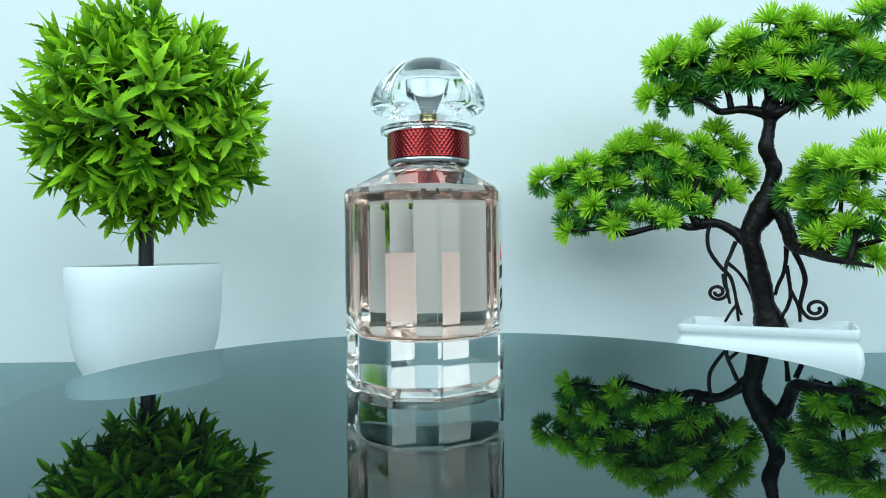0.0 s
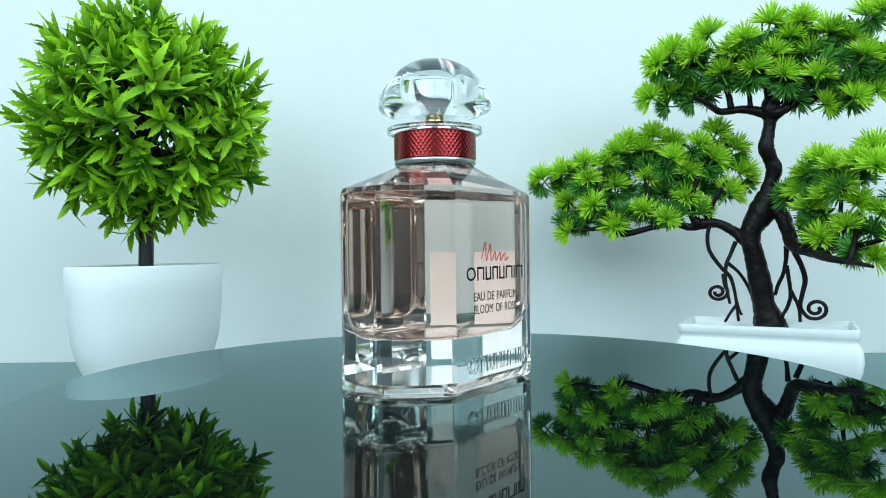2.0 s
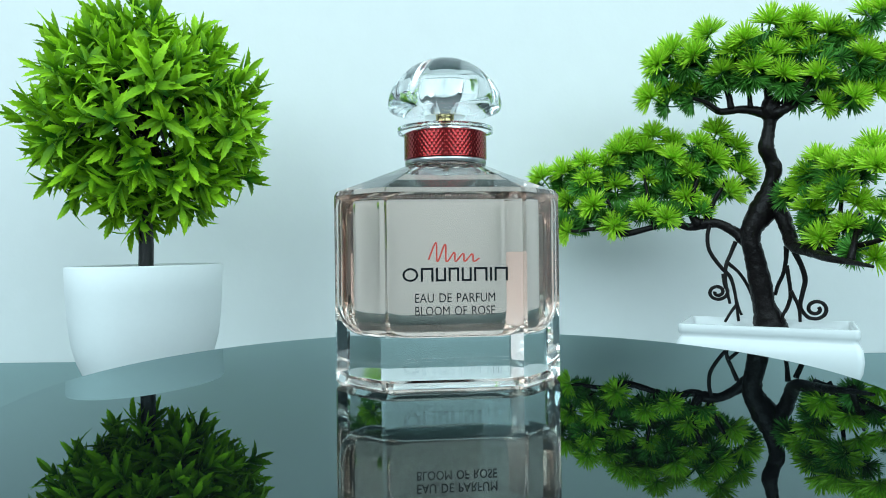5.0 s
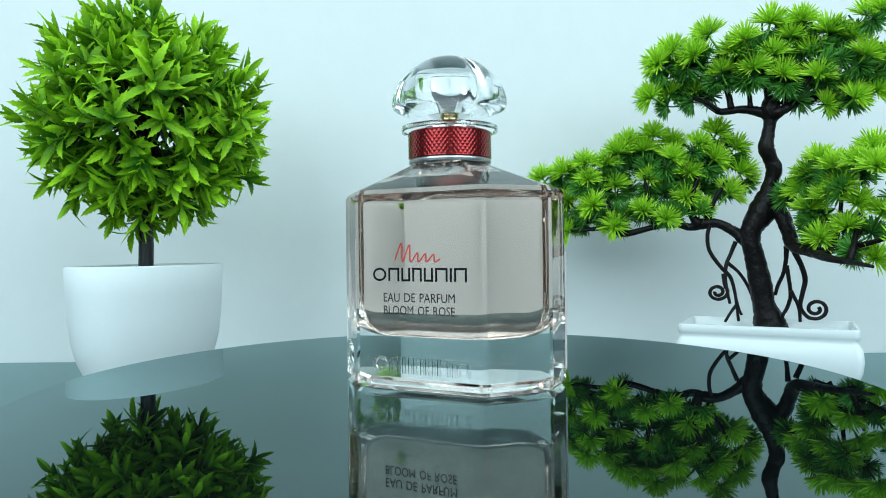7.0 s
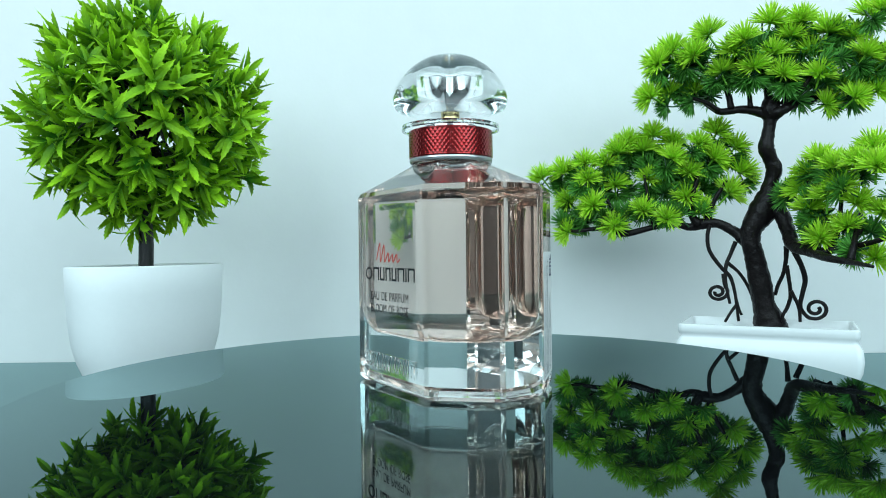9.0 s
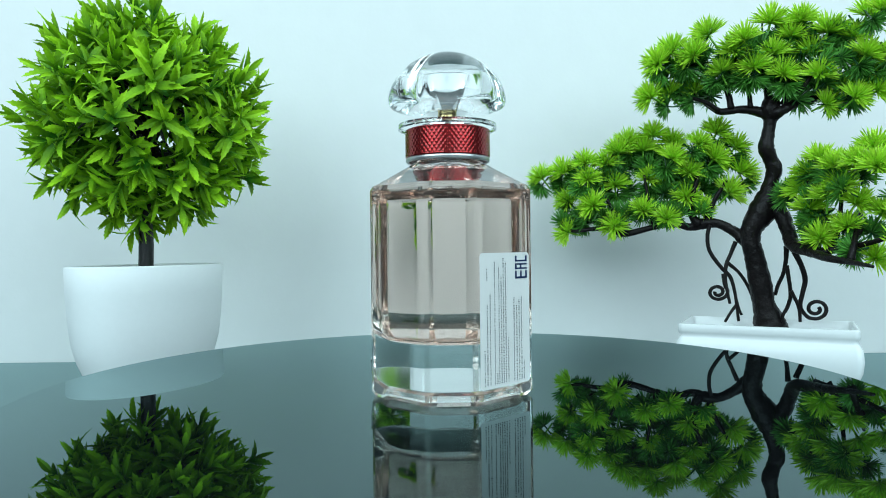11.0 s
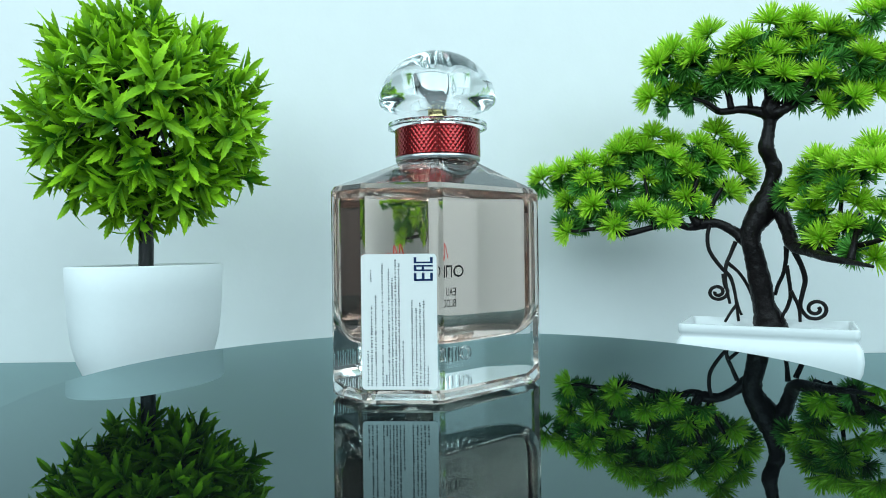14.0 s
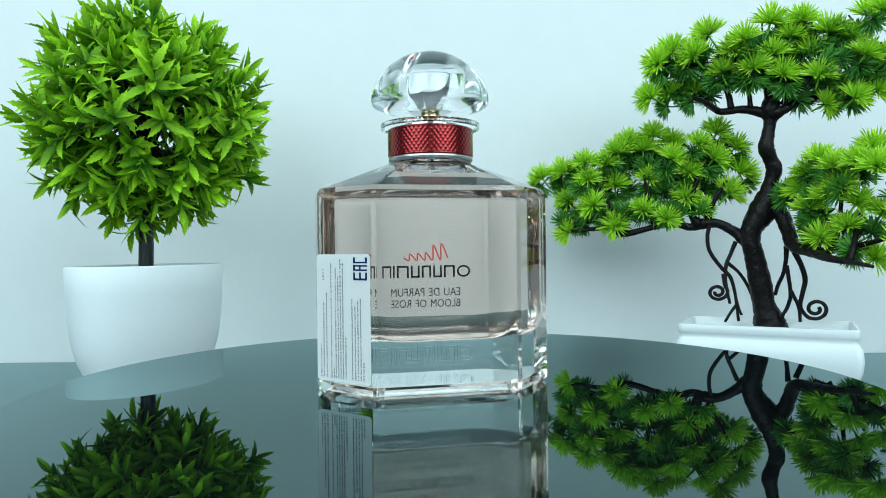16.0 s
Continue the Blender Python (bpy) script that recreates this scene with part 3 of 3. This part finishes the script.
TRAY_TURN = -28.2


def tuft_mesh(seed, mat):
    """A burst of thin plastic needles about +z."""
    rng = random.Random(100 + seed)
    bm = bmesh.new()
    tip = bm.verts.layers.float.new("tip")
    n = 150
    for i in range(n):
        el = math.acos(1 - (i + 0.5) / n * 0.98)
        az = i * 2.399963 + rng.uniform(-0.2, 0.2)
        d = Vector((math.sin(el) * math.cos(az), math.sin(el) * math.sin(az), math.cos(el)))
        L = 0.0143 * rng.uniform(0.8, 1.1)
        side = d.cross(Vector((0, 0, 1))).normalized() if el > 0.05 else Vector((1, 0, 0))
        side = Matrix.Rotation(rng.uniform(0, 3.1), 3, d) @ side
        rows = []
        for f, w in ((0.05, 0.0004), (0.45, 0.0006), (0.8, 0.0005)):
            p = d * (L * f) + Vector((0, 0, -0.10 * L * f * f * math.sin(el)))
            rows.append((bm.verts.new(p - side * w), bm.verts.new(p + side * w)))
            for v in rows[-1]:
                v[tip] = min(1.0, 0.25 + f * 1.3)
        e = bm.verts.new(d * L + Vector((0, 0, -0.10 * L * math.sin(el))))
        e[tip] = 1.0
        for (a, b), (c, g) in zip(rows, rows[1:]):
            bm.faces.new((a, b, g, c))
        bm.faces.new((*rows[-1], e))
    tube(bm, [(0, 0, -0.010, 0.0007), (0.0003, 0, -0.005, 0.0007), (0, 0, 0.002, 0.0008)], 5, 2)
    bm.loops.layers.uv.new("keep")
    return mesh_of("needle_tuft", bm, mat)


def build_bonsai():
    base = Vector((*BONSAI_AT, TABLE_Z))
    t = thing("bonsai_tree", Matrix.Translation(base), "artificial pine bonsai with dark twisted trunk in a white tray", "plant")
    # tray with a lip
    H = -0.0080 - TABLE_Z

    def rect(hx, hy, r, z, n=5):
        ring = []
        for sx, sy, a0 in ((1, -1, -90), (1, 1, 0), (-1, 1, 90), (-1, -1, 180)):
            for k in range(n):
                a = radians(a0 + 90 * k / (n - 1))
                ring.append(Vector((sx * (hx - r) + r * math.cos(a), sy * (hy - r) + r * math.sin(a), z)))
        return ring

    X, Y = 0.0597, 0.0323
    rows = [(-0.012, 0), (-0.007, 0.0012), (-0.002, 0.008), (0.0012, 0.016), (0.0022, 0.024), (0.0014, H - 0.014), (-0.0008, H - 0.0105), (-0.0022, H - 0.0088), (-0.0004, H - 0.0066), (0, H - 0.005), (0, H - 0.0012), (-0.0006, H - 0.0002), (-0.0026, H), (-0.0032, H - 0.0008), (-0.0042, H - 0.010)]
    bm = bmesh.new()
    loft(bm, [rect(X + i, Y + i, 0.004 + max(i, -0.003) * 0.5, z) for i, z in rows], cap_end=False)
    part("tray", bm, M_TRAY, t, "white rectangular plastic tray with a lip", smooth=True, m=pose(0, 0, 0, 0, 0, TRAY_TURN))
    bm = bmesh.new()
    loft(bm, [rect(X - 0.006, Y - 0.006, 0.003, H - 0.016), rect(X - 0.0043, Y - 0.0043, 0.003, H - 0.0095)])
    part("tray_bed", bm, M_TRAY, t, "white plastic floor inside the tray", m=pose(0, 0, 0, 0, 0, TRAY_TURN))

    def limb(name, pts, seg=10, rough=0.25, label="", steps=5):
        bm = bmesh.new()
        tube(bm, [(p[0] - base.x, p[1] - base.y, p[2] - base.z, r) for p, r in pts], seg, steps, rough)
        return part(name, bm, M_BARK, t, label, smooth=True)

    limb("trunk", [((0.2522, 0.530, -0.0154), 0.0126), ((0.2505, 0.530, -0.0071), 0.0113), ((0.2472, 0.530, 0.0043), 0.0083), ((0.2443, 0.530, 0.0218), 0.0083), ((0.2410, 0.530, 0.0384), 0.0074), ((0.2376, 0.530, 0.0524), 0.0070), ((0.2386, 0.530, 0.0637), 0.0078), ((0.2453, 0.529, 0.0749), 0.0100), ((0.2506, 0.528, 0.0870), 0.0091), ((0.2514, 0.525, 0.0988), 0.0056), ((0.2527, 0.523, 0.1081), 0.0058), ((0.2493, 0.522, 0.1162), 0.0052), ((0.2454, 0.520, 0.1241), 0.0058), ((0.2468, 0.520, 0.1335), 0.0047), ((0.2486, 0.520, 0.1441), 0.0047), ((0.2487, 0.520, 0.1522), 0.0073), ((0.2501, 0.520, 0.1625), 0.0051)], 16, 0.16, "dark brown gnarled trunk")
    limb("bough", [((0.2433, 0.532, 0.0515), 0.0066), ((0.2364, 0.538, 0.0551), 0.0053), ((0.2293, 0.542, 0.0619), 0.0040), ((0.2181, 0.545, 0.0680), 0.0036), ((0.2085, 0.548, 0.0682), 0.0045), ((0.1991, 0.552, 0.0657), 0.0032), ((0.1856, 0.555, 0.0682), 0.0023), ((0.1694, 0.562, 0.0654), 0.0023), ((0.1506, 0.570, 0.0612), 0.0028), ((0.1378, 0.575, 0.0671), 0.0019), ((0.1224, 0.580, 0.0731), 0.0014)], 12)
    limb("bough", [((0.2513, 0.526, 0.0860), 0.0061), ((0.2569, 0.520, 0.0726), 0.0056), ((0.2574, 0.512, 0.0605), 0.0051), ((0.2550, 0.500, 0.0504), 0.0049), ((0.2550, 0.480, 0.0463), 0.0036), ((0.2509, 0.450, 0.0421), 0.0026), ((0.2549, 0.430, 0.0395), 0.0018), ((0.2565, 0.410, 0.0372), 0.0010)], 12)
    limb("bough", [((0.2508, 0.520, 0.1479), 0.0064), ((0.2415, 0.522, 0.1519), 0.0039), ((0.2287, 0.526, 0.1545), 0.0030), ((0.2156, 0.530, 0.1537), 0.0026), ((0.2084, 0.535, 0.1592), 0.0018), ((0.1961, 0.537, 0.1699), 0.0013)], 12)
    limb("bough", [((0.2491, 0.520, 0.1488), 0.0064), ((0.2537, 0.512, 0.1506), 0.0038), ((0.2663, 0.515, 0.1570), 0.0034), ((0.2807, 0.518, 0.1608), 0.0030), ((0.2989, 0.520, 0.1670), 0.0021), ((0.3161, 0.520, 0.1775), 0.0013)], 12)
    limb("branch", [((0.1379, 0.575, 0.0660), 0.0021), ((0.1250, 0.579, 0.0655), 0.0018), ((0.1130, 0.583, 0.0640), 0.0014), ((0.1060, 0.586, 0.0655), 0.0010)])
    limb("branch", [((0.2557, 0.474, 0.0448), 0.0027), ((0.2624, 0.465, 0.0463), 0.0027), ((0.2709, 0.460, 0.0508), 0.0023), ((0.2775, 0.455, 0.0608), 0.0015)])
    limb("branch", [((0.2492, 0.520, 0.1548), 0.0038), ((0.2458, 0.518, 0.1672), 0.0026), ((0.2421, 0.517, 0.1840), 0.0017), ((0.2422, 0.515, 0.2046), 0.0008)])
    limb("branch", [((0.2553, 0.515, 0.1554), 0.0025), ((0.2596, 0.510, 0.1631), 0.0021), ((0.2648, 0.500, 0.1670), 0.0016), ((0.2726, 0.495, 0.1840), 0.0008)])
    limb("branch", [((0.2347, 0.522, 0.1545), 0.0021), ((0.2348, 0.524, 0.1653), 0.0017), ((0.2324, 0.526, 0.1778), 0.0017), ((0.2266, 0.528, 0.2044), 0.0009)])
    limb("branch", [((0.2222, 0.527, 0.1548), 0.0026), ((0.2201, 0.528, 0.1676), 0.0022), ((0.2112, 0.530, 0.1878), 0.0011)])
    limb("branch", [((0.2139, 0.530, 0.1542), 0.0022), ((0.2022, 0.530, 0.1617), 0.0017), ((0.1800, 0.535, 0.1697), 0.0009)])
    limb("branch", [((0.2035, 0.5480, 0.0673), 0.0040), ((0.1978, 0.5481, 0.0800), 0.0024), ((0.2029, 0.5452, 0.1067), 0.0014)])
    limb("branch", [((0.2099, 0.5470, 0.0690), 0.0034), ((0.2143, 0.5441, 0.0841), 0.0020), ((0.2231, 0.5401, 0.1015), 0.0012)])
    limb("branch", [((0.1734, 0.5600, 0.0653), 0.0026), ((0.1690, 0.5601, 0.0810), 0.0018), ((0.1647, 0.5602, 0.1087), 0.0010)])
    limb("branch", [((0.1483, 0.5700, 0.0589), 0.0026), ((0.1429, 0.5701, 0.0772), 0.0018), ((0.1305, 0.5721, 0.1010), 0.0010)])
    limb("branch", [((0.2641, 0.4750, 0.0432), 0.0032), ((0.2692, 0.4700, 0.0555), 0.0020), ((0.2722, 0.4681, 0.0824), 0.0012)])
    limb("branch", [((0.2644, 0.4460, 0.0398), 0.0028), ((0.2695, 0.4500, 0.0515), 0.0020), ((0.2868, 0.4701, 0.0747), 0.0012)])
    limb("branch", [((0.2605, 0.4980, 0.0474), 0.0036), ((0.2624, 0.4920, 0.0640), 0.0020), ((0.2609, 0.4901, 0.0962), 0.0012)])
    limb("branch", [((0.2617, 0.4850, 0.0455), 0.0030), ((0.2709, 0.4600, 0.0478), 0.0022), ((0.2798, 0.4300, 0.0548), 0.0014)])
    for pts in (
        [((0.2110, 0.543, 0.0671), 0.0018), ((0.2091, 0.543, 0.0573), 0.0018), ((0.2104, 0.542, 0.0461), 0.0018), ((0.2179, 0.540, 0.0340), 0.0018), ((0.2246, 0.538, 0.0260), 0.0018), ((0.2271, 0.536, 0.0151), 0.0015), ((0.2279, 0.534, 0.0042), 0.0015), ((0.2287, 0.533, -0.0084), 0.0013)],
        [((0.2301, 0.540, 0.0534), 0.0022), ((0.2260, 0.540, 0.0437), 0.0018), ((0.2220, 0.539, 0.0349), 0.0018), ((0.2210, 0.538, 0.0239), 0.0015), ((0.2218, 0.536, 0.0129), 0.0015), ((0.2231, 0.535, 0.0051), 0.0013)],
        [((0.2229, 0.539, 0.0371), 0.0018), ((0.2304, 0.538, 0.0304), 0.0015), ((0.2352, 0.536, 0.0229), 0.0015), ((0.2390, 0.535, 0.0146), 0.0015), ((0.2407, 0.534, 0.0084), 0.0013)],
        [((0.2275, 0.534, 0.0042), 0.0015), ((0.2222, 0.533, -0.0022), 0.0013), ((0.2178, 0.532, -0.0086), 0.0013)],
        [((0.2275, 0.534, 0.0086), 0.0013), ((0.2292, 0.533, 0.0008), 0.0013), ((0.2309, 0.532, -0.0035), 0.0011)],
        [((0.2561, 0.512, 0.0495), 0.0025), ((0.2570, 0.515, 0.0394), 0.0019), ((0.2558, 0.517, 0.0287), 0.0017), ((0.2533, 0.520, 0.0201), 0.0017), ((0.2526, 0.523, 0.0126), 0.0015)],
        [((0.2574, 0.515, 0.0351), 0.0019), ((0.2589, 0.514, 0.0224), 0.0017), ((0.2601, 0.515, 0.0118), 0.0017), ((0.2585, 0.517, 0.0031), 0.0017), ((0.2555, 0.518, -0.0033), 0.0015), ((0.2568, 0.518, -0.0093), 0.0015)],
        [((0.2591, 0.512, 0.0162), 0.0017), ((0.2627, 0.511, 0.0078), 0.0015), ((0.2647, 0.511, 0.0015), 0.0015), ((0.2651, 0.511, -0.0069), 0.0013)],
    ):
        limb("root", [(p, r * 0.85) for p, r in pts], 8, 0.1)
    # curled roots
    for start, centre, r0, turns, first in (
        ([((0.2197, 0.539, 0.0283), 0.0016), ((0.2205, 0.538, 0.0194), 0.0015)], (0.2147, 0.538, 0.0142), 0.0080, 1.55, 0.1),
        ([((0.2583, 0.505, 0.0453), 0.0021), ((0.2648, 0.508, 0.0352), 0.0019), ((0.2681, 0.509, 0.0247), 0.0019), ((0.2665, 0.510, 0.0142), 0.0017), ((0.2652, 0.511, 0.0057), 0.0017)], (0.2769, 0.511, 0.0026), 0.0100, 1.55, 3.4),
    ):
        pts = list(start)
        sgn = -1 if first < 1 else 1
        for k in range(14):
            f = k / 13
            a = first + sgn * 2 * math.pi * turns * f
            r = r0 * (1 - 0.74 * f)
            pts.append(((centre[0] + r * math.cos(a), centre[1], centre[2] + r * 0.82 * math.sin(a)), 0.0014))
        limb("root", pts, 8, 0.08)
    # needle tufts, pad by pad: bright ones, with dark ones behind and below for the shaded undersides
    tufts = [tuft_mesh(s, M_NEEDLE) for s in range(6)]
    dark_shaded = [tuft_mesh(s, M_NEEDLE_DARK_SHADE) for s in range(6)]
    rng = random.Random(11)
    left_pad = [
        (0.0882, 0.6045, 0.1133), (0.1061, 0.5984, 0.1174), (0.1208, 0.5704, 0.1084), (0.1189, 0.5719, 0.1222),
        (0.1090, 0.5944, 0.0924), (0.1454, 0.5791, 0.1038), (0.1554, 0.5740, 0.1381), (0.1457, 0.5680, 0.1303),
        (0.1707, 0.5664, 0.1075), (0.1664, 0.5682, 0.1320), (0.1734, 0.5650, 0.1430), (0.1838, 0.5494, 0.1223),
        (0.1975, 0.5514, 0.1111), (0.2042, 0.5479, 0.1336), (0.2198, 0.5508, 0.1424), (0.2352, 0.5521, 0.1307),
        (0.2387, 0.5492, 0.1103), (0.2264, 0.5427, 0.0919), (0.1958, 0.5523, 0.0894), (0.1634, 0.5600, 0.0797),
        (0.1787, 0.5478, 0.0721), (0.1247, 0.5680, 0.0843), (0.1071, 0.5854, 0.0654), (0.1425, 0.5690, 0.0678),
        (0.1366, 0.5731, 0.1213), (0.1899, 0.5671, 0.1371), (0.2161, 0.5466, 0.1215), (0.2070, 0.5510, 0.0801),
    ]
    top_pad = [
        (0.1617, 0.5285, 0.1667), (0.1650, 0.5217, 0.1909), (0.1770, 0.5252, 0.2007), (0.1896, 0.5150, 0.1943),
        (0.2028, 0.5201, 0.2118), (0.1977, 0.5353, 0.1726), (0.1779, 0.5341, 0.1704), (0.2224, 0.5026, 0.2028),
        (0.2461, 0.5130, 0.2183), (0.2637, 0.5024, 0.2163), (0.2453, 0.5085, 0.1935), (0.2705, 0.5024, 0.1931),
        (0.2786, 0.4945, 0.2053), (0.2932, 0.4884, 0.1992), (0.2933, 0.4746, 0.1833), (0.2895, 0.4957, 0.1649),
        (0.3033, 0.4889, 0.2153), (0.2989, 0.4658, 0.2113), (0.3047, 0.4812, 0.1597), (0.2514, 0.5051, 0.1775),
        (0.2185, 0.5121, 0.1973), (0.2111, 0.5170, 0.1827), (0.2307, 0.5077, 0.1838), (0.2785, 0.4990, 0.1543),
        (0.2891, 0.4810, 0.1551), (0.2579, 0.5059, 0.2059), (0.3117, 0.4651, 0.1888), (0.3214, 0.4770, 0.1727),
        (0.3007, 0.4879, 0.1737), (0.3067, 0.4711, 0.1790), (0.2708, 0.4920, 0.1739),
    ]
    right_pad = [
        (0.2622, 0.5011, 0.0923), (0.2627, 0.4917, 0.1028), (0.2636, 0.4792, 0.1113), (0.2622, 0.4681, 0.0845),
        (0.2679, 0.4619, 0.0911), (0.2776, 0.4611, 0.0796), (0.2706, 0.4473, 0.1056), (0.2862, 0.4543, 0.1152),
        (0.2769, 0.4375, 0.1017), (0.2678, 0.4907, 0.0663), (0.2608, 0.4744, 0.0565), (0.2884, 0.4503, 0.0732),
        (0.2823, 0.4493, 0.0433), (0.2600, 0.4857, 0.0774), (0.2723, 0.4621, 0.0645), (0.2875, 0.4329, 0.0975),
        (0.2873, 0.4277, 0.0688), (0.2816, 0.4247, 0.0512), (0.2647, 0.4627, 0.1049),
    ]
    k = 0
    for pad in (left_pad, top_pad, right_pad):
        mid = sum((Vector(p) for p in pad), Vector()) / len(pad) - Vector((0, 0, 0.0022))
        for p in pad:
            p = Vector(p) - Vector((0, 0, 0.0022))
            low = p.z < mid.z - 0.012
            if low and pad is left_pad and p.x > 0.115:
                p.z += 0.002
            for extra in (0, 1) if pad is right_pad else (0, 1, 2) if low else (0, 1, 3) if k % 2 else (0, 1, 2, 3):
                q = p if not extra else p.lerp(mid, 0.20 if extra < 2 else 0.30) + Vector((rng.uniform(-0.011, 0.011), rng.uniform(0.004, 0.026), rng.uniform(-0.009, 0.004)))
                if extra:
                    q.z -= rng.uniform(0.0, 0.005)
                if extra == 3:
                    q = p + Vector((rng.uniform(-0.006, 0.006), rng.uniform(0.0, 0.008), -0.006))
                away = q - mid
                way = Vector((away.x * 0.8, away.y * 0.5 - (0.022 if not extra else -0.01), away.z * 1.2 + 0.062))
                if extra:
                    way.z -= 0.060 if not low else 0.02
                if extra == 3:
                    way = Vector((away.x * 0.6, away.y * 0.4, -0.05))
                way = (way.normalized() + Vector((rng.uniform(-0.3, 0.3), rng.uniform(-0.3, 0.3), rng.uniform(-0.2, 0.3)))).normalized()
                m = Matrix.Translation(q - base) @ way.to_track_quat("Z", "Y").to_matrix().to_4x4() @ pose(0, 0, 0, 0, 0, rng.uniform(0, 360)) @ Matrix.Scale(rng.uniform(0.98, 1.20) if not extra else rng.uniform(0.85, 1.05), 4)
                part("needle_tuft", (dark_shaded if extra else tufts)[k % 6], None, t, m=m)
                k += 1
    # dark needles close along the low bough, in the same shaded green
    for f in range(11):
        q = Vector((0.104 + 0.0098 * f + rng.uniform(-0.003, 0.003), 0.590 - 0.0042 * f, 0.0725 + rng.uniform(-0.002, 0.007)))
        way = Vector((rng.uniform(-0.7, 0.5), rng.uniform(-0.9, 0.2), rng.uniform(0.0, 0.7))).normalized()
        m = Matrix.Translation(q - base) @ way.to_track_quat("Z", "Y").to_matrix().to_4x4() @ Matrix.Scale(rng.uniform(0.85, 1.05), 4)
        part("needle_tuft", dark_shaded[f % 6], None, t, m=m)
    return t


build_table()
turntable, platter = build_turntable()
bottle = build_bottle()
build_topiary()
build_bonsai()


# ---- movement ----
def motions():
    """The platter turns evenly, and the bottle rides on it a little off the axis."""
    spin, ride = [], []
    for k in range(33):
        t = k / 2
        a = -RATE * (t - FRONT_TIME)
        spin.append((t, pose(0, 0, PLATTER_Z - TABLE_Z, 0, 0, a)))
        p = Matrix.Rotation(radians(a), 3, "Z") @ OFFSET
        ride.append((t, pose(AXIS[0] + p.x, AXIS[1] + p.y, 0.0001, 0, 0, a)))
    walk(platter, spin)
    walk(bottle, ride)


motions()
